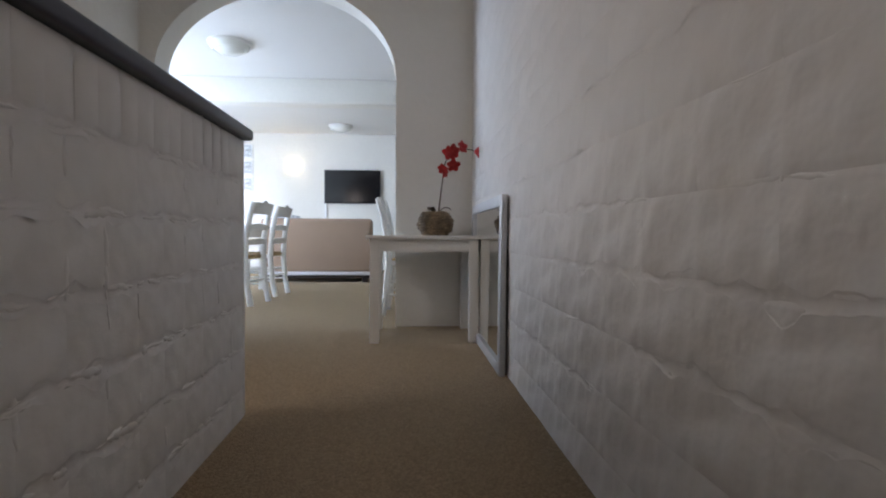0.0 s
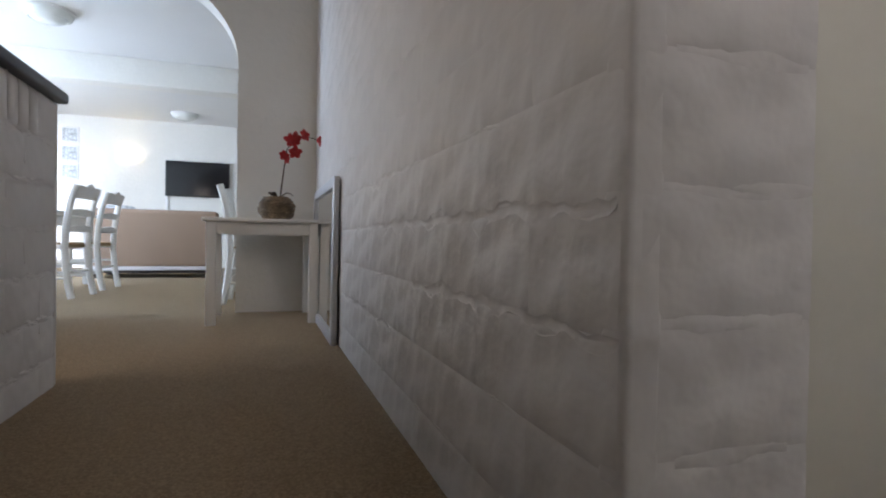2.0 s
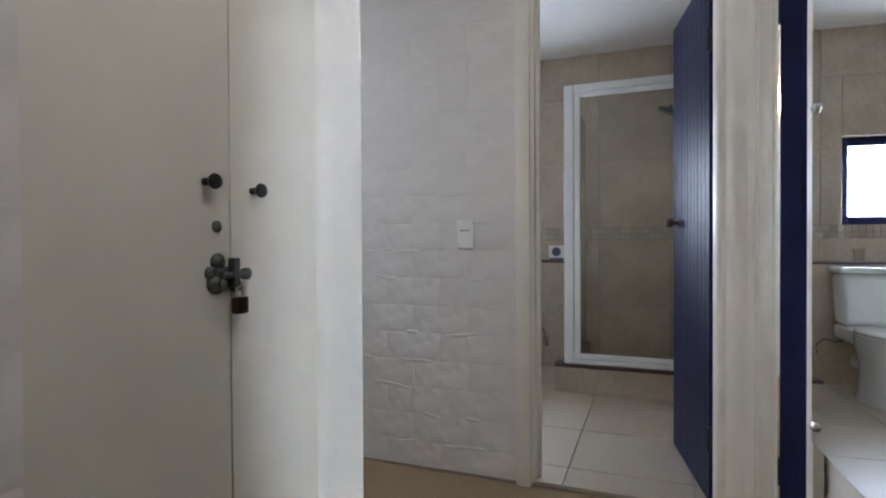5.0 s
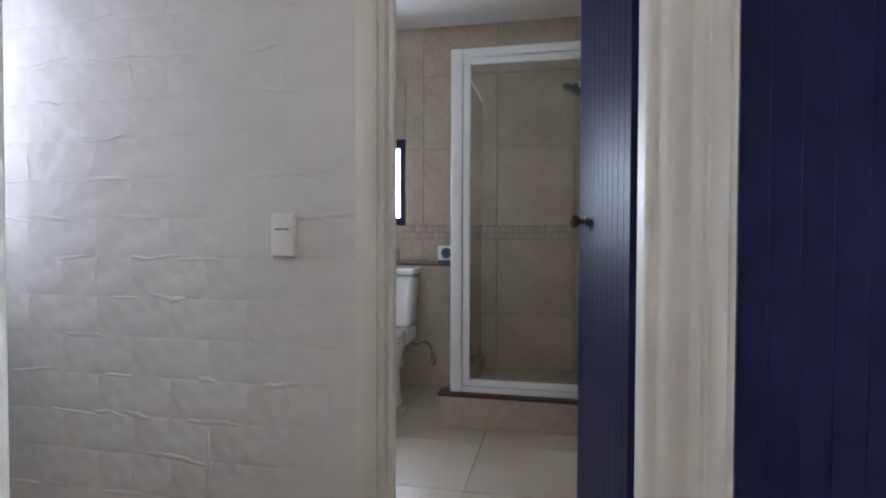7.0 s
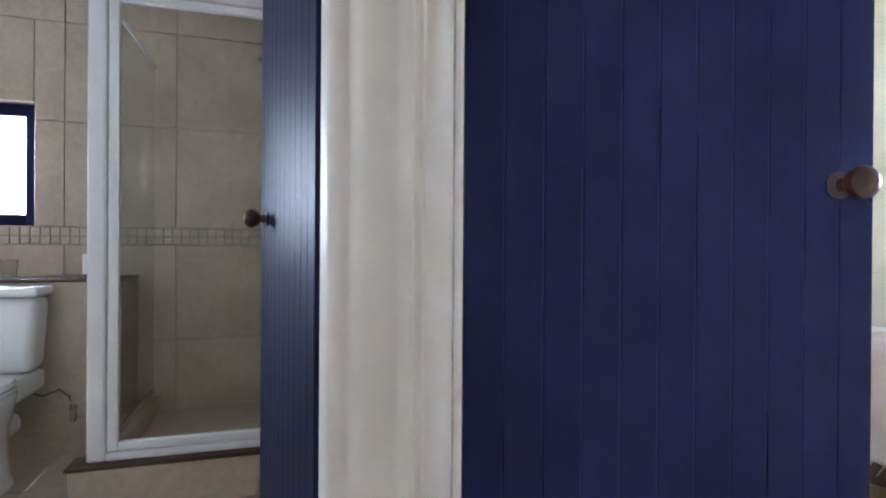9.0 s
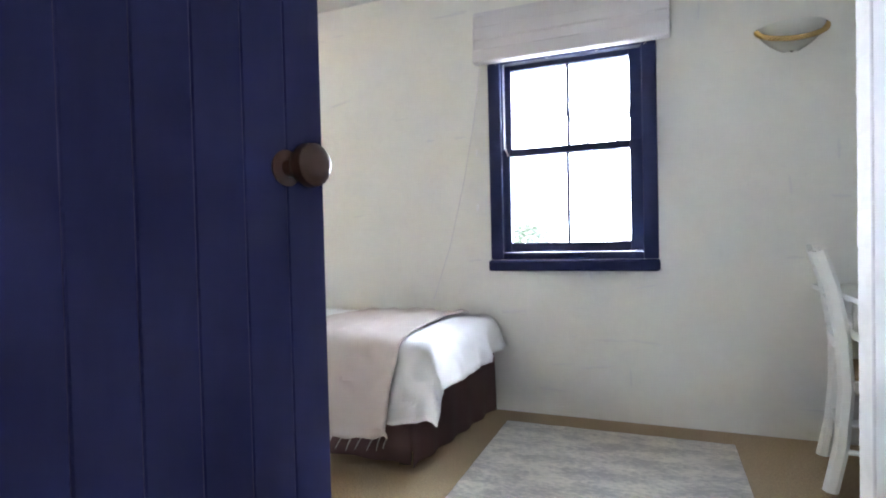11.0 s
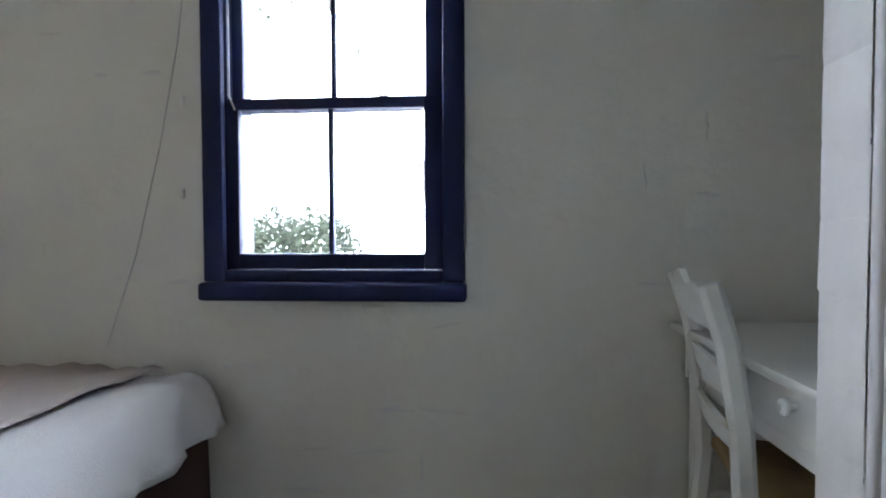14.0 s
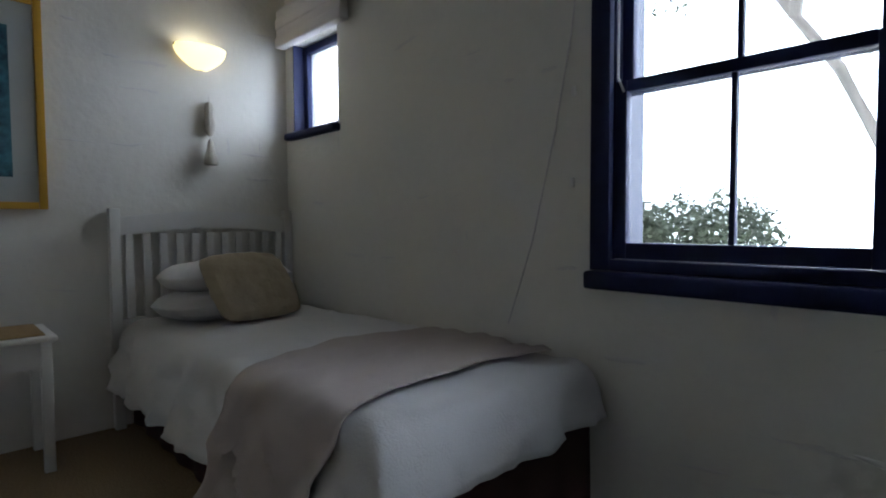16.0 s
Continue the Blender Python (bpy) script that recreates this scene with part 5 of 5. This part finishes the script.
# ---- wall and floor pieces ----
def block_mesh(name, w, h, depth, seed, material, edge_drop=0.0026):
    """A painted block with soft, uneven edges, front at z = depth, centred on the origin."""
    rnd = random.Random(seed)
    bm = bmesh.new()
    xs, ys = (-0.5, -0.455, 0.05, 0.455, 0.5), (-0.5, -0.40, 0.40, 0.5)
    g = [[None] * 4 for _ in range(5)]
    for i, a in enumerate(xs):
        for j, b in enumerate(ys):
            edge = i in (0, 4) or j in (0, 3)
            fall = edge_drop if j in (0, 3) else edge_drop * 0.3
            z = depth - fall if edge else depth + rnd.uniform(-0.001, 0.001)
            k = 0.0 if edge else 1.0
            g[i][j] = bm.verts.new((a * w + k * rnd.uniform(-0.008, 0.008), b * h + k * rnd.uniform(-0.006, 0.006), z))
    for i in range(4):
        for j in range(3):
            bm.faces.new((g[i][j], g[i + 1][j], g[i + 1][j + 1], g[i][j + 1]))
    me = bpy.data.meshes.new(name)
    bm.to_mesh(me)
    bm.free()
    me.materials.append(material)
    for p in me.polygons:
        p.use_smooth = True
    return me


def lay(parent, name, origin, right, up, width, height, pw, ph, depth, material, gap=0.0, bond=0.5, variants=6, seed=0, skip=(), edge_drop=0.0026):
    """Rows of blocks on a wall face. skip: rectangles (u0, u1, v0, v1) left open."""
    o, r, u = Vector(origin), Vector(right), Vector(up)
    n = r.cross(u)
    rot = Matrix((r, u, n)).transposed().to_4x4()
    cache = {}
    rows = int(round(height / ph))
    rnd = random.Random(seed)
    for j in range(rows):
        start = -pw * bond * (j % 2)
        while start < width - 1e-3:
            u0, u1 = max(0, start), min(width, start + pw)
            start += pw
            if width - u1 < 0.09:
                u1, start = width, width
            if u1 - u0 < 0.02:
                continue
            v0, v1 = j * ph, (j + 1) * ph
            if any(u0 < s[1] - 0.01 and u1 > s[0] + 0.01 and v0 < s[3] - 0.01 and v1 > s[2] + 0.01 for s in skip):
                continue
            key = (round(u1 - u0, 3), rnd.randrange(variants))
            if key not in cache:
                cache[key] = block_mesh(name, u1 - u0 - gap, ph - gap, depth, hash(key) % 9999 + seed, material, edge_drop)
            ob = new(name, cache[key])
            ob.matrix_basis = Matrix.Translation(o + r * ((u0 + u1) / 2) + u * ((v0 + v1) / 2)) @ rot
            ob.parent = parent


obj = bpy.data.objects
setting("trim_block_corner", boxm(XR + 0.0003, XR + 0.05, 0.4995, 0.55, U - 0.42, TOP - 0.001, bev=0.009, seg=3), BLOCK_COARSE, "rounded painted corner of the blockwork", "wall corner")
setting("trim_half_wall_end", boxm(-0.51, -0.390, 2.226, 2.247, U + 0.001, 1.444, bev=0.008, seg=3), BLOCK, "rounded painted end of the half wall", "wall corner")
lay(obj["wall_closet_pier"], "brick", (1.430, -2.745, 0.0), (0, 1, 0), (0, 0, 1), 0.11, LOW, 0.25, 0.122, 0.010, BLOCK, seed=6, edge_drop=0.0012)
lay(obj["wall_corridor"], "block", (XR + 0.012, YA, U - 0.04), (0, -1, 0), (0, 0, 1), YA - 0.512, 2.52, 0.40, 0.1545, 0.013, BLOCK_COARSE, seed=1, edge_drop=0.003)
lay(obj["wall_block_front"], "block", (XR + 0.012, 0.512, 0.12), (1, 0, 0), (0, 0, 1), 0.94 - XR - 0.012, 2.7, 0.55, 0.1545, 0.012, BLOCK_COARSE, seed=2, bond=0.0)
lay(obj["wall_half"], "brick", (-0.402, -0.40, 0.405), (0, 1, 0), (0, 0, 1), 2.635, 0.888, 0.25, 0.148, 0.010, BLOCK, seed=3, edge_drop=0.004)
lay(obj["wall_half"], "brick", (-0.402, -0.40, 1.293), (0, 1, 0), (0, 0, 1), 2.635, 0.15, 0.075, 0.15, 0.012, BLOCK, seed=8, bond=0.0, edge_drop=0.0065)
lay(obj["wall_passage_east"], "brick", (XE + 0.012, 1.75, 0.0), (0, -1, 0), (0, 0, 1), 1.75 - BY1 - 0.05, 2.7, 0.26, 0.122, 0.010, BLOCK, seed=4, edge_drop=0.0013)


def mortar(wall_name, origin, right, up, width, rows, ph, pw, seed, count, length=0.07):
    """Uneven painted ridges of mortar standing proud along the joints."""
    o, r, u = Vector(origin), Vector(right), Vector(up)
    n = r.cross(u)
    rnd = random.Random(seed)
    verts, faces = [], []
    for _ in range(count):
        along = rnd.random() < 0.72
        half = rnd.uniform(0.25, 1.0) * min(length, width / 2 - 0.02)
        a = rnd.uniform(half + 0.01, width - half - 0.01)
        j = rnd.randrange(1, rows)
        c = o + r * a + u * (j * ph + rnd.uniform(-0.004, 0.004)) if along else o + r * (round(a / pw * 2) * pw / 2) + u * (j * ph + rnd.uniform(0.02, ph - 0.02))
        d, e = (r, u) if along else (u, r)
        half = half if along else min(half, 0.05)
        wide, tall = rnd.uniform(0.003, 0.011), rnd.uniform(0.0005, 0.0024)
        steps = 9
        base = len(verts)
        tilt = rnd.uniform(-0.3, 0.3) * rnd.random()
        for i in range(steps):
            t = i / (steps - 1) * 2 - 1
            s = max(0.0, 1 - t * t) ** 0.6 * rnd.uniform(0.65, 1.2)
            p = c + d * (t * half) + e * (t * half * tilt + rnd.uniform(-0.002, 0.002))
            for q, h in ((-1, -0.002), (-0.45, 0.75), (0.45, 0.75), (1, -0.002)):
                verts.append(p + e * (q * wide * (0.35 + s)) + n * (h * tall * s if h > 0 else h))
        for i in range(steps - 1):
            for k in range(3):
                m0 = base + i * 4 + k
                faces.append((m0, m0 + 4, m0 + 5, m0 + 1))
    me = bpy.data.meshes.new("mortar_ridges")
    me.from_pydata(verts, [], faces)
    me.materials.append(BLOCK)
    for p in me.polygons:
        p.use_smooth = True
    ob = new("mortar_ridges", me)
    ob.parent = obj[wall_name]
    tagged(ob, kind="stuff")


mortar("wall_corridor", (XR + 0.002, YA, U - 0.04), (0, -1, 0), (0, 0, 1), YA - 0.512, 16, 0.1545, 0.40, 11, 230, 0.10)
def plaster_lips(wall_name, origin, right, up, runs, seed):
    """Long uneven lips where thick paint bridges the joints. runs: (u0, v0, u1, v1, width, height)."""
    o, r, u = Vector(origin), Vector(right), Vector(up)
    n = r.cross(u)
    rnd = random.Random(seed)
    verts, faces = [], []
    for u0, v0, u1, v1, wide, tall in runs:
        a, b = o + r * u0 + u * v0, o + r * u1 + u * v1
        steps = max(6, int((b - a).length / 0.012))
        across = n.cross((b - a).normalized())
        base = len(verts)
        for i in range(steps + 1):
            t = i / steps
            w = 0.018 * noise.noise(Vector((t * (b - a).length * 9, seed, u0 * 7))) + 0.006 * noise.noise(Vector((t * (b - a).length * 40, seed + 3, v0 * 7)))
            s = max(0.0, math.sin(math.pi * t)) ** 0.5 * max(0.0, 0.35 + 1.3 * noise.noise(Vector((t * (b - a).length * 14, seed + 5, v0)))) * rnd.uniform(0.8, 1.15)
            p = a.lerp(b, t) + across * w
            for q, h in ((-2.4, -0.0015), (-1.0, 0.4), (0.0, 1.0), (0.8, 0.6), (1.7, -0.0015)):
                verts.append(p + across * (q * wide * 1.2 * (0.3 + s)) + n * (h * tall * 0.26 * s if h > 0 else h))
        for i in range(steps):
            for k in range(4):
                m0 = base + i * 5 + k
                faces.append((m0, m0 + 5, m0 + 6, m0 + 1))
    me = bpy.data.meshes.new("plaster_lips")
    me.from_pydata(verts, [], faces)
    me.materials.append(BLOCK_COARSE)
    for p in me.polygons:
        p.use_smooth = True
    ob = new("plaster_lips", me)
    ob.parent = obj[wall_name]
    tagged(ob, kind="stuff")


# runs along the corridor are counted from its corner
plaster_lips("wall_corridor", (XR - 0.0005, 0.51, 0.0), (0, 1, 0), (0, 0, 1), [
    (0.01, 1.030, 1.50, 1.030, 0.009, 0.008), (0.0, 0.873, 0.85, 0.874, 0.008, 0.006), (1.1, 0.720, 2.3, 0.720, 0.007, 0.005),
    (0.9, 1.18, 1.9, 1.185, 0.007, 0.006),
    (1.2, 1.34, 2.4, 1.338, 0.007, 0.006), (0.3, 1.49, 1.4, 1.49, 0.007, 0.003)], 41)
plaster_lips("wall_block_front", (XR + 0.02, 0.5012, 0.0), (1, 0, 0), (0, 0, 1), [
    (0.01, 0.893, 0.24, 0.893, 0.012, 0.007), (0.02, 1.048, 0.13, 1.035, 0.014, 0.008), (0.10, 1.046, 0.25, 1.047, 0.010, 0.006), (0.04, 1.20, 0.24, 1.202, 0.012, 0.007),
    (0.05, 0.738, 0.22, 0.739, 0.012, 0.006), (0.03, 1.356, 0.2, 1.355, 0.012, 0.006), (0.10, 1.13, 0.14, 1.10, 0.009, 0.005)], 42)
mortar("wall_block_front", (XR + 0.012, 0.502, 0.12), (1, 0, 0), (0, 0, 1), 0.94 - XR - 0.012, 17, 0.1545, 0.40, 12, 26, 0.07)
plaster_lips("wall_half", (-0.3915, 2.235, 0.0), (0, -1, 0), (0, 0, 1), [
    (0.02, 1.293, 2.2, 1.292, 0.008, 0.010), (0.05, 1.145, 2.4, 1.147, 0.009, 0.010), (0.1, 0.997, 2.3, 0.996, 0.009, 0.011),
    (0.03, 0.849, 2.4, 0.850, 0.009, 0.012), (0.2, 0.701, 2.4, 0.700, 0.009, 0.010), (0.0, 0.553, 2.2, 0.555, 0.009, 0.009)], 43)
mortar("wall_half", (-0.392, -0.40, 0.405), (0, 1, 0), (0, 0, 1), 2.635, 7, 0.148, 0.25, 13, 300, 0.05)
mortar("wall_passage_east", (XE + 0.002, 1.75, 0.0), (0, -1, 0), (0, 0, 1), 1.75 - BY1 - 0.05, 22, 0.122, 0.26, 14, 120, 0.10)


mortar("wall_bedroom_south", (XB, YB + 0.0005, 0.0), (-1, 0, 0), (0, 0, 1), 2.2, 17, 0.15, 0.4, 15, 24, 0.10)
mortar("wall_bedroom_south", (2.04, YB + 0.0005, 0.0), (-1, 0, 0), (0, 0, 1), 1.4, 17, 0.15, 0.4, 16, 12, 0.10)
mortar("wall_bedroom_south", (3.0, YB + 0.0005, 0.0), (-1, 0, 0), (0, 0, 1), 1.0, 6, 0.15, 0.4, 17, 10, 0.10)
mortar("wall_bedroom_east", (XB - 0.0005, YT, 0.0), (0, -1, 0), (0, 0, 1), 3.18, 17, 0.15, 0.4, 18, 70, 0.09)


def tile_mesh(name, w, h, material, thick=0.008):
    bm = bmesh.new()
    b = 0.0025
    lo = [bm.verts.new((sx * w / 2, sy * h / 2, 0)) for sx, sy in ((-1, -1), (1, -1), (1, 1), (-1, 1))]
    mid = [bm.verts.new((sx * w / 2, sy * h / 2, thick - b)) for sx, sy in ((-1, -1), (1, -1), (1, 1), (-1, 1))]
    hi = [bm.verts.new((sx * (w / 2 - b), sy * (h / 2 - b), thick)) for sx, sy in ((-1, -1), (1, -1), (1, 1), (-1, 1))]
    for a, c in ((lo, mid), (mid, hi)):
        for k in range(4):
            bm.faces.new((a[k], a[(k + 1) % 4], c[(k + 1) % 4], c[k]))
    bm.faces.new(hi)
    me = bpy.data.meshes.new(name)
    bm.to_mesh(me)
    bm.free()
    me.materials.append(material)
    return me


tiles = {}


def tile(parent, name, origin, right, up, u0, u1, v0, v1, material, gap=0.004):
    o, r, u = Vector(origin), Vector(right), Vector(up)
    key = (name, round(u1 - u0, 3), round(v1 - v0, 3))
    if key not in tiles:
        tiles[key] = tile_mesh(name, u1 - u0 - gap, v1 - v0 - gap, material)
    ob = new(name, tiles[key])
    ob.matrix_basis = Matrix.Translation(o + r * ((u0 + u1) / 2) + u * ((v0 + v1) / 2)) @ Matrix((r, u, r.cross(u))).transposed().to_4x4()
    ob.parent = parent


def tile_wall(parent, origin, right, width, first, hole=None):
    """Courses of large tiles with a mosaic border; first is the width of the first column."""
    courses = ((0.014, 0.495, "tile"), (0.495, 1.03, "tile"), (1.03, 1.125, "mosaic"), (1.125, 1.69, "tile"), (1.69, 2.22, "tile"), (2.22, LOW, "tile"))
    for v0, v1, kind in courses:
        if kind == "mosaic":
            n = int(width / 0.045)
            for k in range(n):
                for a, b in ((v0, (v0 + v1) / 2), ((v0 + v1) / 2, v1)):
                    tile(parent, "mosaic_tile", origin, right, (0, 0, 1), k * width / n, (k + 1) * width / n, a, b, MOSAIC)
            continue
        cuts = [0.0]
        u = first
        while u < width - 0.03:
            cuts.append(u)
            u += 0.545
        cuts.append(width)
        for a, b in zip(cuts, cuts[1:]):
            rects = [(a, b, v0, v1)]
            if hole:
                h0, h1, g0, g1 = hole
                new_rects = []
                for p, q, r, s in rects:
                    if q <= h0 or p >= h1 or s <= g0 or r >= g1:
                        new_rects.append((p, q, r, s))
                        continue
                    if p < h0:
                        new_rects.append((p, h0, r, s))
                    if q > h1:
                        new_rects.append((h1, q, r, s))
                    c, d = max(p, h0), min(q, h1)
                    if r < g0:
                        new_rects.append((c, d, r, g0))
                    if s > g1:
                        new_rects.append((c, d, g1, s))
                rects = new_rects
            for p, q, r, s in rects:
                if q - p > 0.012 and s - r > 0.012:
                    tile(parent, "tile", origin, right, (0, 0, 1), p, q, r, s, TILE)


tile_wall(obj["wall_bath_east"], (XB + 0.01, 1.9, 0), (0, -1, 0), 1.9 - YS, 0.565, (1.9 - 1.58, 1.9 - 0.93, 1.12, 1.78))
tile_wall(obj["wall_bath_north"], (XE + 0.12, 1.9, 0), (1, 0, 0), XB - XE - 0.12, 0.4)
tile_wall(obj["wall_bath_south"], (XB, YS, 0), (-1, 0, 0), XB - XE - 0.12, 0.4)
xs = [XE + 0.005, 2.94, 3.44, 3.94, 4.44, 4.94, XB]
ys = [YS, -0.32, 0.18, 0.68, 1.18, 1.68, 1.9]
for a, b in zip(xs, xs[1:]):
    for c, d in zip(ys, ys[1:]):
        tile(obj["floor_bath"], "floor_tile", (0, 0, 0.012), (1, 0, 0), (0, 1, 0), a, b, c, d, FLOORTILE)
